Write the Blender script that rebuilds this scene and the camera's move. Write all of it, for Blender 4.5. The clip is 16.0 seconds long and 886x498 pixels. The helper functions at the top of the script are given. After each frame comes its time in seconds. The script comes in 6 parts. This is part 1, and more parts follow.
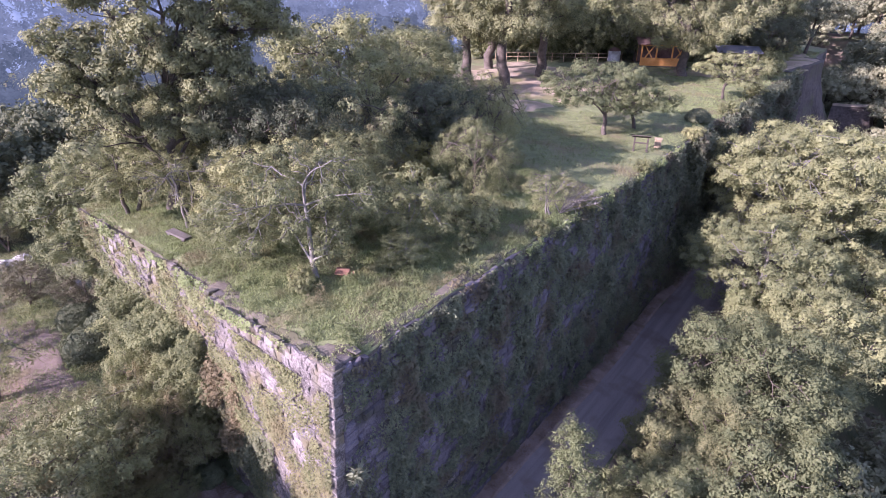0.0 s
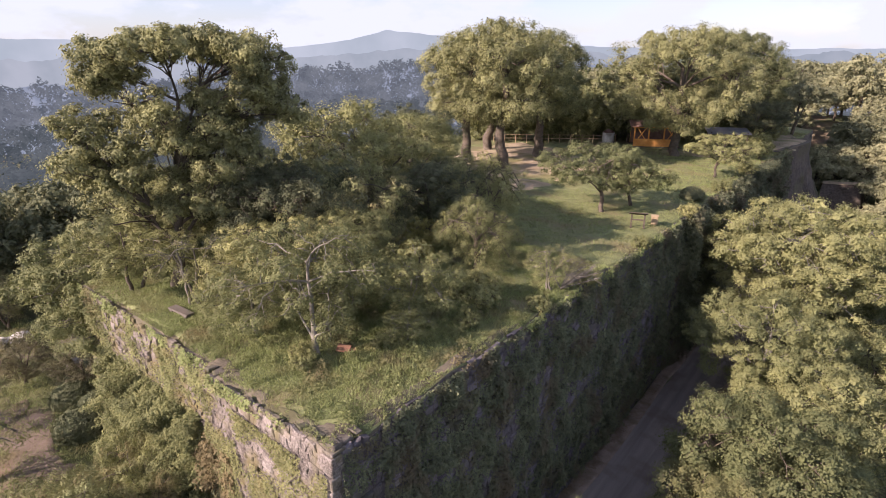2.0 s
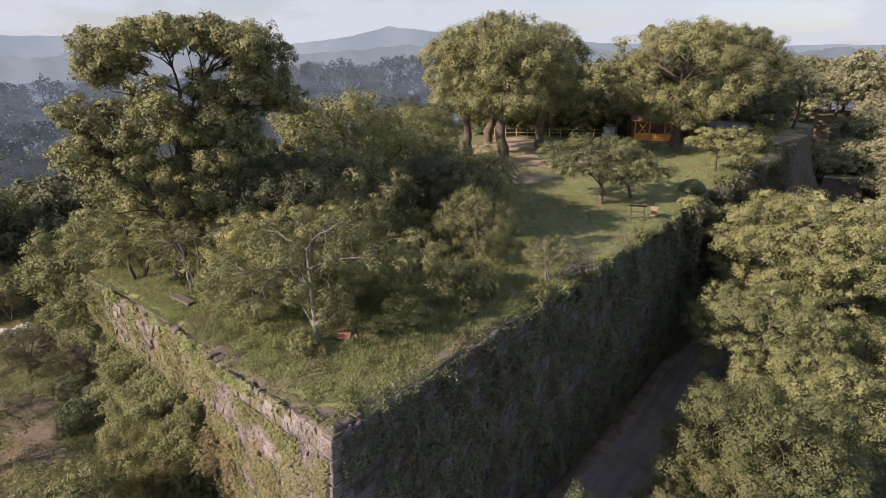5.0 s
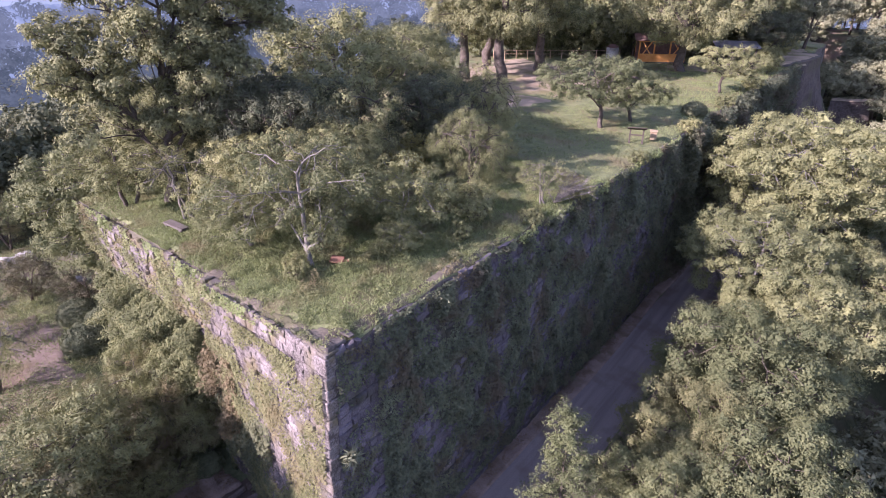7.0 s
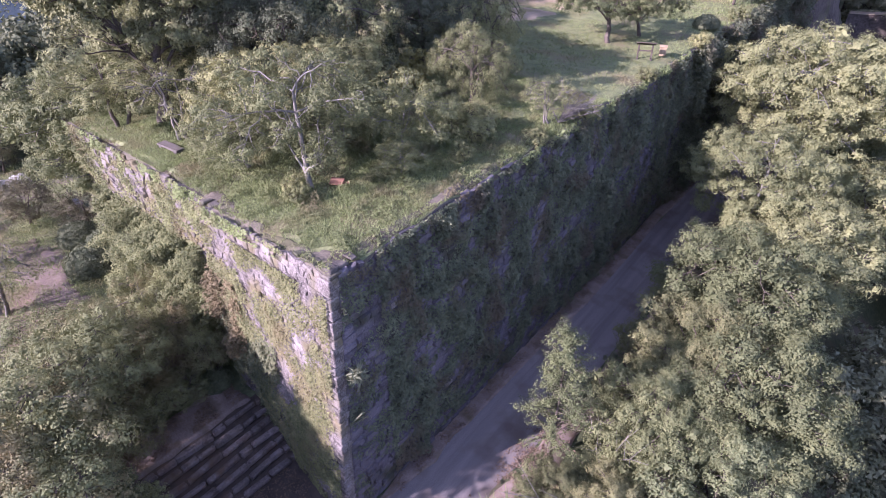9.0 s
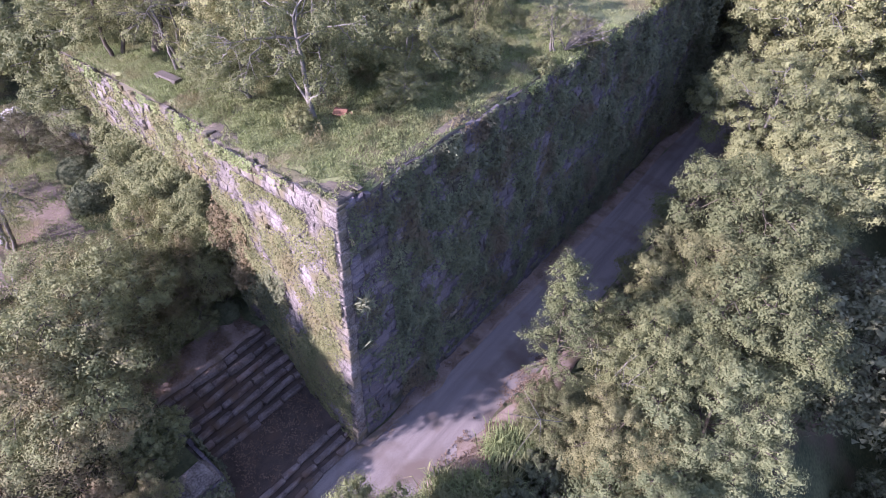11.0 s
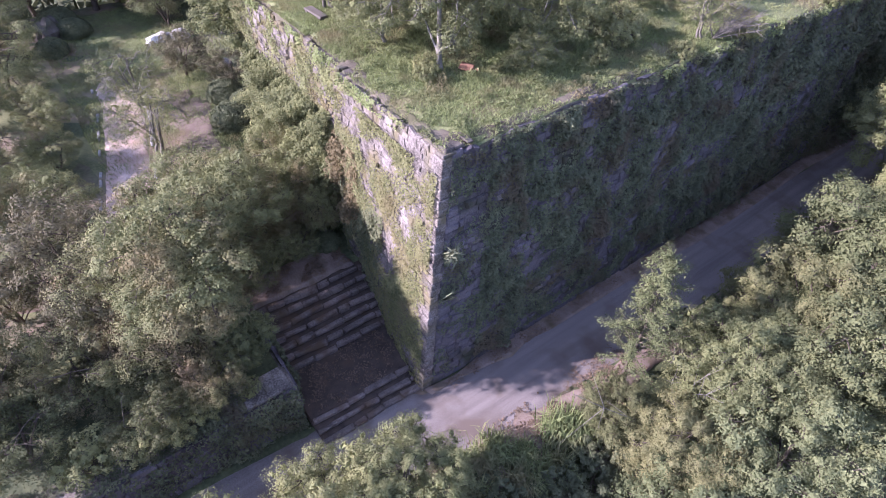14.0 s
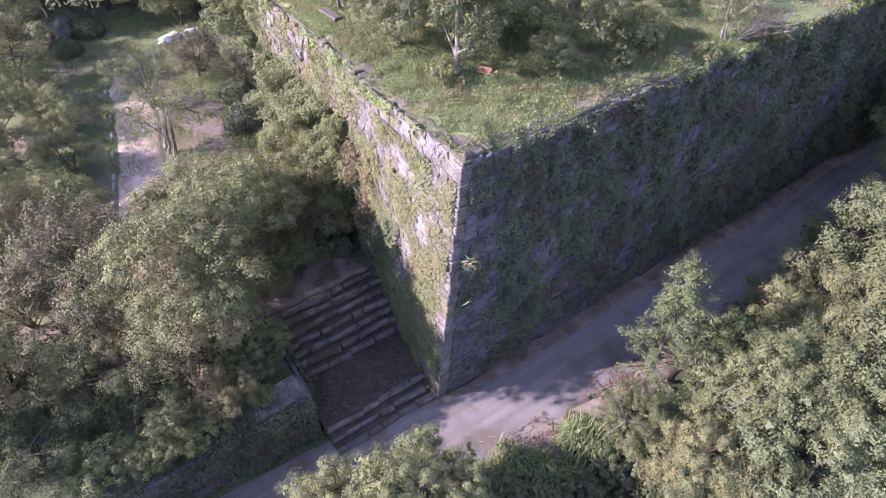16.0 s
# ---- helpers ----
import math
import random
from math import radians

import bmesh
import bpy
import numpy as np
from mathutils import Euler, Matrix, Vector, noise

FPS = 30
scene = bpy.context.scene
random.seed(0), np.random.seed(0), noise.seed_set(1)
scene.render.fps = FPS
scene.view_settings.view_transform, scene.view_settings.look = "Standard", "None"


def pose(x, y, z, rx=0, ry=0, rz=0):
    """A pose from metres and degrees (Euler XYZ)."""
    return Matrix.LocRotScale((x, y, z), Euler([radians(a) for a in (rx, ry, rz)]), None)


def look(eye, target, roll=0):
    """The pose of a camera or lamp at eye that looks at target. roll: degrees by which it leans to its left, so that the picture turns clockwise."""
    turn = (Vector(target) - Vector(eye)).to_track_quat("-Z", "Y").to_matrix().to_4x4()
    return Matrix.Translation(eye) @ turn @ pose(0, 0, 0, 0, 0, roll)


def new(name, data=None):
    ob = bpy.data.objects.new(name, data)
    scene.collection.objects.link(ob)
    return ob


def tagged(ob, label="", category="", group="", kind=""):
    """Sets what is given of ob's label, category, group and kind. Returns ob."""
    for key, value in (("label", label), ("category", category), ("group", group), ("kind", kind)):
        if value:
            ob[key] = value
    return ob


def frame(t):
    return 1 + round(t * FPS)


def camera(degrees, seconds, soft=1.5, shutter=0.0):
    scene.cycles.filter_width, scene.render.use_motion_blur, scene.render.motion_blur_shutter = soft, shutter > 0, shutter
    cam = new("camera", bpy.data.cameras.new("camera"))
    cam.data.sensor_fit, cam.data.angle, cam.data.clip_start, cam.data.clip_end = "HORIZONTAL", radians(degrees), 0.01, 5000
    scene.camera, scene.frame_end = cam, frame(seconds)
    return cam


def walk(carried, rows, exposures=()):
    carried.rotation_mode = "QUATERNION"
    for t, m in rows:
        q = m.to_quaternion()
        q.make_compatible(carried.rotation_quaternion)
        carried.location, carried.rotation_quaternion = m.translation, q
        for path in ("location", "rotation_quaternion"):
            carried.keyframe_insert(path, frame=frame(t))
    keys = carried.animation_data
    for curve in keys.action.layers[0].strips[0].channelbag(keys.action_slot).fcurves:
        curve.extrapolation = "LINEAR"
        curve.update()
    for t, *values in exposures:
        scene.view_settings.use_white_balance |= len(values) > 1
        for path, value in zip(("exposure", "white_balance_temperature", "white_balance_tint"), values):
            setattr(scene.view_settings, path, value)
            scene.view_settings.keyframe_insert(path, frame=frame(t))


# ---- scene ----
LENS = 76.41
PATH = [
    (0, (11.295, -8.493, 23.227), (5.664, -1.577, 18.704), 0.04),
    (0.5, (11.240, -8.537, 23.276), (5.532, -1.532, 18.992), -0.05),
    (1, (11.233, -8.597, 23.314), (5.422, -1.485, 19.358), -0.14),
    (1.5, (11.284, -8.644, 23.331), (5.388, -1.423, 19.710), -0.19),
    (2, (11.375, -8.663, 23.315), (5.405, -1.346, 20.028), -0.12),
    (2.5, (11.428, -8.658, 23.280), (5.395, -1.249, 20.330), -0.08),
    (3, (11.424, -8.647, 23.224), (5.331, -1.156, 20.622), -0.10),
    (3.2, (11.417, -8.624, 23.199), (5.302, -1.107, 20.730), -0.07),
    (3.6, (11.468, -8.666, 23.159), (5.325, -1.131, 20.816), -0.09),
    (4.3, (11.557, -8.741, 23.088), (5.487, -1.321, 20.242), -0.13),
    (5.5, (11.709, -8.869, 22.967), (5.783, -1.666, 19.362), -0.20),
    (6, (11.780, -8.815, 22.838), (5.923, -1.706, 18.946), -0.32),
    (6.5, (11.843, -8.702, 22.796), (6.066, -1.696, 18.607), -0.44),
    (7, (11.874, -8.602, 22.781), (6.193, -1.706, 18.290), -0.52),
    (7.5, (11.854, -8.585, 22.751), (6.283, -1.807, 17.954), -0.49),
    (8, (11.794, -8.594, 22.721), (6.328, -1.949, 17.625), -0.52),
    (8.5, (11.720, -8.571, 22.688), (6.362, -2.064, 17.307), -0.55),
    (9, (11.668, -8.553, 22.647), (6.437, -2.185, 16.982), -0.57),
    (9.5, (11.614, -8.559, 22.610), (6.488, -2.338, 16.691), -0.73),
    (10.6, (11.612, -8.793, 22.579), (6.723, -2.852, 16.191), -0.82),
    (11.4, (11.611, -8.964, 22.556), (6.874, -3.207, 15.891), -0.87),
    (11.8, (11.611, -9.049, 22.545), (6.856, -3.361, 15.834), -0.90),
    (12, (11.651, -9.057, 22.513), (6.766, -3.488, 15.795), -0.66),
    (12.5, (11.813, -9.060, 22.415), (6.652, -3.769, 15.679), -0.08),
    (13, (11.998, -9.102, 22.305), (6.639, -4.043, 15.546), 0.51),
    (13.5, (12.175, -9.149, 22.230), (6.593, -4.392, 15.432), 0.98),
    (14, (12.279, -9.203, 22.192), (6.453, -4.800, 15.360), 1.42),
    (14.5, (12.193, -9.214, 22.186), (6.319, -4.898, 15.339), 1.35),
    (15, (11.969, -9.205, 22.175), (6.098, -4.898, 15.320), 1.13),
    (15.5, (11.751, -9.167, 22.164), (5.865, -4.896, 15.300), 0.91),
    (16, (11.590, -9.079, 22.155), (5.699, -4.834, 15.280), 0.73),
]
cam = camera(LENS, 16.0, soft=0.5)
walk(cam, [(t, look(e, g, r)) for t, e, g, r in PATH],
     exposures=[(0.0, 1.58, 5330, 53), (0.5, 1.57, 5200, 49), (1.0, 1.45, 5560, 43), (2.0, 1.1, 6500, 35), (3.0, 0.75, 6850, 29), (5.5, 0.67, 6330, 32),
                (6.0, 1.10, 6080, 36), (6.5, 1.32, 5950, 43), (7.5, 1.53, 5200, 53), (9.0, 1.56, 5270, 52), (12.0, 1.57, 5230, 47), (16.0, 1.66, 5280, 43)])

# ---- light: low sun from behind the garden side, clear hazy sky with broken cloud ----
SUN_FROM = Vector((-0.38, -0.80, 0.47)).normalized()
SUN_ELEV = math.asin(SUN_FROM.z)
SUN_ROT = math.atan2(SUN_FROM.x, SUN_FROM.y)
sun = new("sun", bpy.data.lights.new("sun", "SUN"))
sun.data.energy, sun.data.angle, sun.data.color = 5.0, radians(0.6), (1.0, 0.885, 0.70)
sun.matrix_world = look((0, 0, 60), Vector((0, 0, 60)) - SUN_FROM)

world = bpy.data.worlds.new("sky")
world.use_nodes = True
scene.world = world
wn, wl = world.node_tree.nodes, world.node_tree.links
wn.clear()
w_out, w_bg = wn.new("ShaderNodeOutputWorld"), wn.new("ShaderNodeBackground")
w_sky, w_tc, w_map = wn.new("ShaderNodeTexSky"), wn.new("ShaderNodeTexCoord"), wn.new("ShaderNodeMapping")
w_noise, w_ramp, w_mix = wn.new("ShaderNodeTexNoise"), wn.new("ShaderNodeValToRGB"), wn.new("ShaderNodeMixRGB")
w_sky.sky_type, w_sky.sun_disc = "NISHITA", False
w_sky.sun_elevation, w_sky.sun_rotation = SUN_ELEV, SUN_ROT
w_sky.air_density, w_sky.dust_density = 1.0, 0.8
w_sky.ozone_density = 3.0
w_map.inputs["Scale"].default_value = (1.7, 1.7, 4.2)
w_noise.inputs["Scale"].default_value, w_noise.inputs["Detail"].default_value = 3.0, 8.0
w_noise.inputs["Roughness"].default_value = 0.55
w_ramp.color_ramp.elements[0].position, w_ramp.color_ramp.elements[1].position = 0.45, 0.60
w_ramp.color_ramp.elements[0].color = (0.05, 0.05, 0.05, 1)
w_mix.inputs["Color2"].default_value = (4.5, 5.3, 5.5, 1)
wl.new(w_tc.outputs["Generated"], w_map.inputs["Vector"])
wl.new(w_map.outputs["Vector"], w_noise.inputs["Vector"])
wl.new(w_noise.outputs["Fac"], w_ramp.inputs["Fac"])
# haze whitens the sky towards the horizon
w_sep, w_rise, w_add = wn.new("ShaderNodeSeparateXYZ"), wn.new("ShaderNodeMapRange"), wn.new("ShaderNodeMath")
w_rise.interpolation_type = "SMOOTHSTEP"
w_rise.inputs["From Min"].default_value, w_rise.inputs["From Max"].default_value = 0.36, -0.02
w_rise.inputs["To Max"].default_value = 0.36
w_add.operation, w_add.use_clamp = "ADD", True
wl.new(w_tc.outputs["Generated"], w_sep.inputs["Vector"])
wl.new(w_sep.outputs["Z"], w_rise.inputs["Value"])
wl.new(w_ramp.outputs["Color"], w_add.inputs[0])
wl.new(w_rise.outputs["Result"], w_add.inputs[1])
wl.new(w_add.outputs[0], w_mix.inputs["Fac"])
wl.new(w_sky.outputs["Color"], w_mix.inputs["Color1"])
wl.new(w_mix.outputs["Color"], w_bg.inputs["Color"])
w_bg.inputs["Strength"].default_value = 0.085
wl.new(w_bg.outputs["Background"], w_out.inputs["Surface"])


# ---- materials ----
def material(name, low, high, scale=3.0, rough=0.85, bump=0.0, fine=25.0, island=0.0, per_object=0.0,
             translucent=0.0, third=None, third_scale=0.4, spread=(0.35, 0.65), metal=0.0, stretch=None):
    """Two colours mixed by noise at two scales, with relief, patches of a third colour, and tint by piece or by object."""
    m = bpy.data.materials.new(name)
    m.use_nodes = True
    n, l = m.node_tree.nodes, m.node_tree.links
    bsdf = n["Principled BSDF"]
    bsdf.inputs["Roughness"].default_value = rough
    bsdf.inputs["Metallic"].default_value = metal
    bsdf.inputs["Specular IOR Level"].default_value = 0.3
    geo = n.new("ShaderNodeNewGeometry")
    n1, n2 = n.new("ShaderNodeTexNoise"), n.new("ShaderNodeTexNoise")
    n1.inputs["Scale"].default_value, n1.inputs["Detail"].default_value = scale, 5
    n2.inputs["Scale"].default_value, n2.inputs["Detail"].default_value = fine, 4
    for q in (n1, n2):
        l.new(geo.outputs["Position"], q.inputs["Vector"])
    if stretch:
        sm = n.new("ShaderNodeMapping")
        sm.inputs["Scale"].default_value = stretch
        l.new(geo.outputs["Position"], sm.inputs["Vector"])
        l.new(sm.outputs["Vector"], n1.inputs["Vector"])
    add = n.new("ShaderNodeMath")
    add.operation = "MULTIPLY_ADD"
    add.inputs[1].default_value = 0.45
    l.new(n2.outputs["Fac"], add.inputs[0])
    half = n.new("ShaderNodeMath")
    half.operation = "MULTIPLY"
    half.inputs[1].default_value = 0.55
    l.new(n1.outputs["Fac"], half.inputs[0])
    l.new(half.outputs[0], add.inputs[2])
    ramp = n.new("ShaderNodeMapRange")
    ramp.inputs["From Min"].default_value, ramp.inputs["From Max"].default_value = spread
    l.new(add.outputs[0], ramp.inputs["Value"])
    fac = ramp.outputs["Result"]
    if island:
        mix_i = n.new("ShaderNodeMix")
        mix_i.inputs["Factor"].default_value = island
        l.new(fac, mix_i.inputs["A"])
        l.new(geo.outputs["Random Per Island"], mix_i.inputs["B"])
        fac = mix_i.outputs["Result"]
    col = n.new("ShaderNodeMixRGB")
    col.inputs["Color1"].default_value, col.inputs["Color2"].default_value = (*low, 1), (*high, 1)
    l.new(fac, col.inputs["Fac"])
    out = col.outputs["Color"]
    if third:
        n3, r3, c3 = n.new("ShaderNodeTexNoise"), n.new("ShaderNodeMapRange"), n.new("ShaderNodeMixRGB")
        n3.inputs["Scale"].default_value, n3.inputs["Detail"].default_value = third_scale, 6
        l.new(geo.outputs["Position"], n3.inputs["Vector"])
        r3.inputs["From Min"].default_value, r3.inputs["From Max"].default_value = 0.5, 0.66
        l.new(n3.outputs["Fac"], r3.inputs["Value"])
        l.new(r3.outputs["Result"], c3.inputs["Fac"])
        l.new(out, c3.inputs["Color1"])
        c3.inputs["Color2"].default_value = (*third, 1)
        out = c3.outputs["Color"]
    if per_object:
        oi, mr, hsv = n.new("ShaderNodeObjectInfo"), n.new("ShaderNodeMapRange"), n.new("ShaderNodeHueSaturation")
        mr.inputs["To Min"].default_value, mr.inputs["To Max"].default_value = 1 - per_object, 1 + per_object
        l.new(oi.outputs["Random"], mr.inputs["Value"])
        l.new(mr.outputs["Result"], hsv.inputs["Value"])
        hue = n.new("ShaderNodeMapRange")
        hue.inputs["To Min"].default_value, hue.inputs["To Max"].default_value = 0.5 + 0.05 * per_object, 0.5 - 0.05 * per_object
        l.new(oi.outputs["Random"], hue.inputs["Value"])
        l.new(hue.outputs["Result"], hsv.inputs["Hue"])
        l.new(out, hsv.inputs["Color"])
        out = hsv.outputs["Color"]
    l.new(out, bsdf.inputs["Base Color"])
    if bump:
        b = n.new("ShaderNodeBump")
        b.inputs["Strength"].default_value, b.inputs["Distance"].default_value = min(1, bump * 10), bump
        l.new(add.outputs[0], b.inputs["Height"])
        l.new(b.outputs["Normal"], bsdf.inputs["Normal"])
    if translucent:
        tr, mx = n.new("ShaderNodeBsdfTranslucent"), n.new("ShaderNodeMixShader")
        l.new(out, tr.inputs["Color"])
        mx.inputs["Fac"].default_value = translucent
        l.new(bsdf.outputs["BSDF"], mx.inputs[1])
        l.new(tr.outputs["BSDF"], mx.inputs[2])
        l.new(mx.outputs["Shader"], n["Material Output"].inputs["Surface"])
    return m


def leafy(name, low, high, island=0.24, per_object=0.26, scale=1.1, third=None):
    return material(name, low, high, scale=scale, fine=7.0, rough=0.75, spread=(0.34, 0.66), island=island, per_object=per_object,
                    translucent=0.27, third=third, third_scale=0.5)


M_LEAF_OLIVE = leafy("leaf_olive", (0.090, 0.101, 0.045), (0.355, 0.362, 0.152))
M_LEAF_GARDEN = leafy("leaf_garden", (0.095, 0.110, 0.049), (0.325, 0.340, 0.150), third=(0.235, 0.202, 0.10))
M_LEAF_BRIGHT = leafy("leaf_bright", (0.105, 0.120, 0.054), (0.288, 0.302, 0.131), scale=0.6, island=0.18)
M_LEAF_SAGE = leafy("leaf_sage", (0.090, 0.110, 0.051), (0.276, 0.302, 0.140))
M_LEAF_TAN = leafy("leaf_tan", (0.102, 0.106, 0.048), (0.290, 0.288, 0.126))
# garden leaf darkened: shade among the nearer garden trees put into its colour
M_LEAF_GARDEN_SHADED = leafy("leaf_garden_shaded", (0.070, 0.081, 0.037), (0.248, 0.252, 0.112), third=(0.19, 0.155, 0.085))
M_LEAF_YELLOW = leafy("leaf_yellow", (0.105, 0.105, 0.036), (0.37, 0.34, 0.115))
M_LEAF_MOSS = leafy("leaf_moss", (0.088, 0.096, 0.042), (0.300, 0.302, 0.132), per_object=0.0, third=(0.23, 0.205, 0.10))
M_LEAF_DARK = leafy("leaf_dark", (0.056, 0.070, 0.039), (0.205, 0.218, 0.112))
M_LEAF_GUM = leafy("leaf_gum", (0.072, 0.084, 0.043), (0.315, 0.325, 0.145))
# paled and greyed: the air's haze over far trees put into the leaf colour
M_LEAF_HAZED = leafy("leaf_hazed", (0.125, 0.135, 0.080), (0.35, 0.35, 0.195))
M_LEAF_COOL = leafy("leaf_cool", (0.048, 0.059, 0.034), (0.160, 0.176, 0.096))
M_LEAF_DRY = leafy("leaf_dry", (0.112, 0.094, 0.047), (0.325, 0.250, 0.135))
M_LEAF_DUSK = leafy("leaf_dusk", (0.072, 0.069, 0.039), (0.245, 0.222, 0.125))
M_LEAF_GREY = leafy("leaf_grey", (0.076, 0.092, 0.038), (0.250, 0.270, 0.112))
M_IVY = leafy("ivy_leaf", (0.053, 0.067, 0.043), (0.230, 0.250, 0.140), per_object=0.0, third=(0.15, 0.125, 0.08))
M_WEED = leafy("weed_leaf", (0.105, 0.130, 0.052), (0.31, 0.335, 0.14), per_object=0.0, island=0.25, scale=0.7, third=(0.21, 0.18, 0.095))
M_GRASS_BLADE = leafy("grass_blade", (0.135, 0.170, 0.066), (0.320, 0.365, 0.148), per_object=0.0, island=0.22, scale=0.9, third=(0.245, 0.225, 0.112))
M_FERN = leafy("fern_leaf", (0.115, 0.130, 0.080), (0.25, 0.265, 0.165), per_object=0.0)
M_GRASS = material("grass_ground", (0.088, 0.106, 0.045), (0.228, 0.245, 0.108), scale=1.4, fine=14, bump=0.05, third=(0.17, 0.15, 0.08), third_scale=0.35)
M_GARDEN = material("garden_ground", (0.07, 0.085, 0.035), (0.19, 0.19, 0.085), scale=0.6, fine=9, bump=0.04, third=(0.27, 0.20, 0.15), third_scale=0.22)
M_HEDGE = leafy("leaf_hedge", (0.066, 0.082, 0.042), (0.225, 0.245, 0.130), per_object=0.15)
M_FOREST_FLOOR = material("forest_floor", (0.045, 0.060, 0.029), (0.135, 0.150, 0.072), scale=0.3, fine=5, bump=0.06, third=(0.150, 0.112, 0.081), third_scale=0.2)
M_ROAD = material("road_dirt", (0.145, 0.125, 0.118), (0.235, 0.208, 0.194), scale=1.0, fine=18, bump=0.02, third=(0.135, 0.108, 0.09), third_scale=0.45, stretch=(2.2, 0.10, 1.0), spread=(0.38, 0.60))
M_EARTH = material("bare_earth", (0.125, 0.093, 0.072), (0.245, 0.192, 0.155), scale=0.9, fine=12, bump=0.03, third=(0.112, 0.091, 0.042), third_scale=0.6)
M_SOIL = material("edge_soil", (0.075, 0.064, 0.048), (0.185, 0.160, 0.118), scale=1.6, fine=14, bump=0.04, third=(0.09, 0.085, 0.045), third_scale=0.8)
M_LITTER = material("leaf_litter", (0.035, 0.028, 0.024), (0.105, 0.080, 0.063), scale=2.5, fine=22, bump=0.03, third=(0.10, 0.07, 0.05), third_scale=0.9)
M_VERGE = material("verge_earth", (0.145, 0.108, 0.085), (0.27, 0.215, 0.18), scale=1.2, fine=14, bump=0.03, third=(0.12, 0.095, 0.055), third_scale=0.9)
M_FALLEN = leafy("fallen_leaf", (0.09, 0.062, 0.042), (0.29, 0.215, 0.15), per_object=0.0)
M_SAND = material("pale_earth", (0.26, 0.20, 0.13), (0.42, 0.34, 0.245), scale=0.5, fine=10, bump=0.02, third=(0.19, 0.175, 0.08), third_scale=0.35)
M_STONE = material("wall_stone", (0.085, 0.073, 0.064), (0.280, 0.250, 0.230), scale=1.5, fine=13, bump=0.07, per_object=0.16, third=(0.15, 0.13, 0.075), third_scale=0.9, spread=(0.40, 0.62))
# darker, bluer stone for faces away from the sun: their shade in the colour
M_STONE_SHADED = material("wall_stone_shaded", (0.066, 0.058, 0.064), (0.185, 0.164, 0.180), scale=1.2, fine=13, bump=0.07, per_object=0.25, third=(0.06, 0.06, 0.042), third_scale=0.6)
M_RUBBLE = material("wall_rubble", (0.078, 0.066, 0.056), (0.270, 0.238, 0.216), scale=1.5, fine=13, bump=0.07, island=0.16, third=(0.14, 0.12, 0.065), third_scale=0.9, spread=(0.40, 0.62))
M_RUBBLE_SHADED = material("wall_rubble_shaded", (0.062, 0.055, 0.060), (0.176, 0.156, 0.171), scale=1.0, fine=13, bump=0.07, island=0.3, third=(0.06, 0.06, 0.04), third_scale=0.6)
M_MORTAR = material("wall_core", (0.11, 0.094, 0.08), (0.27, 0.237, 0.212), scale=2, fine=14, bump=0.06, third=(0.075, 0.075, 0.04), third_scale=0.9, spread=(0.40, 0.62))
M_RAW_WALL = material("raw_wall", (0.06, 0.05, 0.042), (0.16, 0.132, 0.11), scale=0.5, fine=4, bump=0.08, third=(0.08, 0.08, 0.04), third_scale=0.25)
M_STEP = material("step_stone", (0.078, 0.063, 0.056), (0.235, 0.197, 0.180), scale=1.6, fine=12, bump=0.02, per_object=0.15, third=(0.110, 0.077, 0.052), third_scale=0.9)
M_BARK = material("bark", (0.05, 0.04, 0.03), (0.155, 0.128, 0.10), scale=2.5, fine=18, bump=0.03)
M_BARK_PALE = material("bark_pale", (0.105, 0.105, 0.088), (0.27, 0.25, 0.215), scale=2.5, fine=14, bump=0.02)
M_TWIG = material("grey_twig", (0.09, 0.082, 0.07), (0.24, 0.22, 0.19), scale=4, fine=20, bump=0.005)
M_KERB = material("kerb_stone", (0.20, 0.19, 0.175), (0.40, 0.385, 0.36), scale=2, fine=14, bump=0.01, third=(0.17, 0.15, 0.11), third_scale=1.4)
M_WOOD_DARK = material("weathered_wood", (0.05, 0.04, 0.032), (0.14, 0.115, 0.09), scale=4, fine=30, bump=0.01)
M_WOOD_TAN = material("tan_wood", (0.26, 0.19, 0.11), (0.44, 0.34, 0.22), scale=4, fine=30, bump=0.01)
M_BRICK = material("red_brick", (0.17, 0.085, 0.055), (0.29, 0.155, 0.10), scale=3, fine=25, bump=0.01)
M_SLAB = material("concrete_slab", (0.07, 0.06, 0.05), (0.16, 0.142, 0.122), scale=2, fine=20, bump=0.01, third=(0.08, 0.085, 0.045), third_scale=1.2)
M_WHITE = material("white_paint", (0.42, 0.41, 0.39), (0.68, 0.67, 0.64), scale=2, fine=14, bump=0.01, third=(0.30, 0.28, 0.24), third_scale=1.4)
M_ORANGE = material("orange_paint", (0.66, 0.27, 0.06), (0.82, 0.42, 0.13), scale=2, fine=14, bump=0.005)
M_SHADE_GREY = material("shade_grey_sheet", (0.08, 0.08, 0.085), (0.15, 0.15, 0.155), scale=1.5, fine=12, rough=0.5, bump=0.005)
M_REDROOF = material("dark_red_roof", (0.13, 0.075, 0.06), (0.24, 0.15, 0.12), scale=1.5, fine=12, bump=0.01)
M_BRICKPATH = material("brick_path", (0.44, 0.27, 0.21), (0.70, 0.57, 0.51), scale=0.8, fine=9, bump=0.01, per_object=0.2)


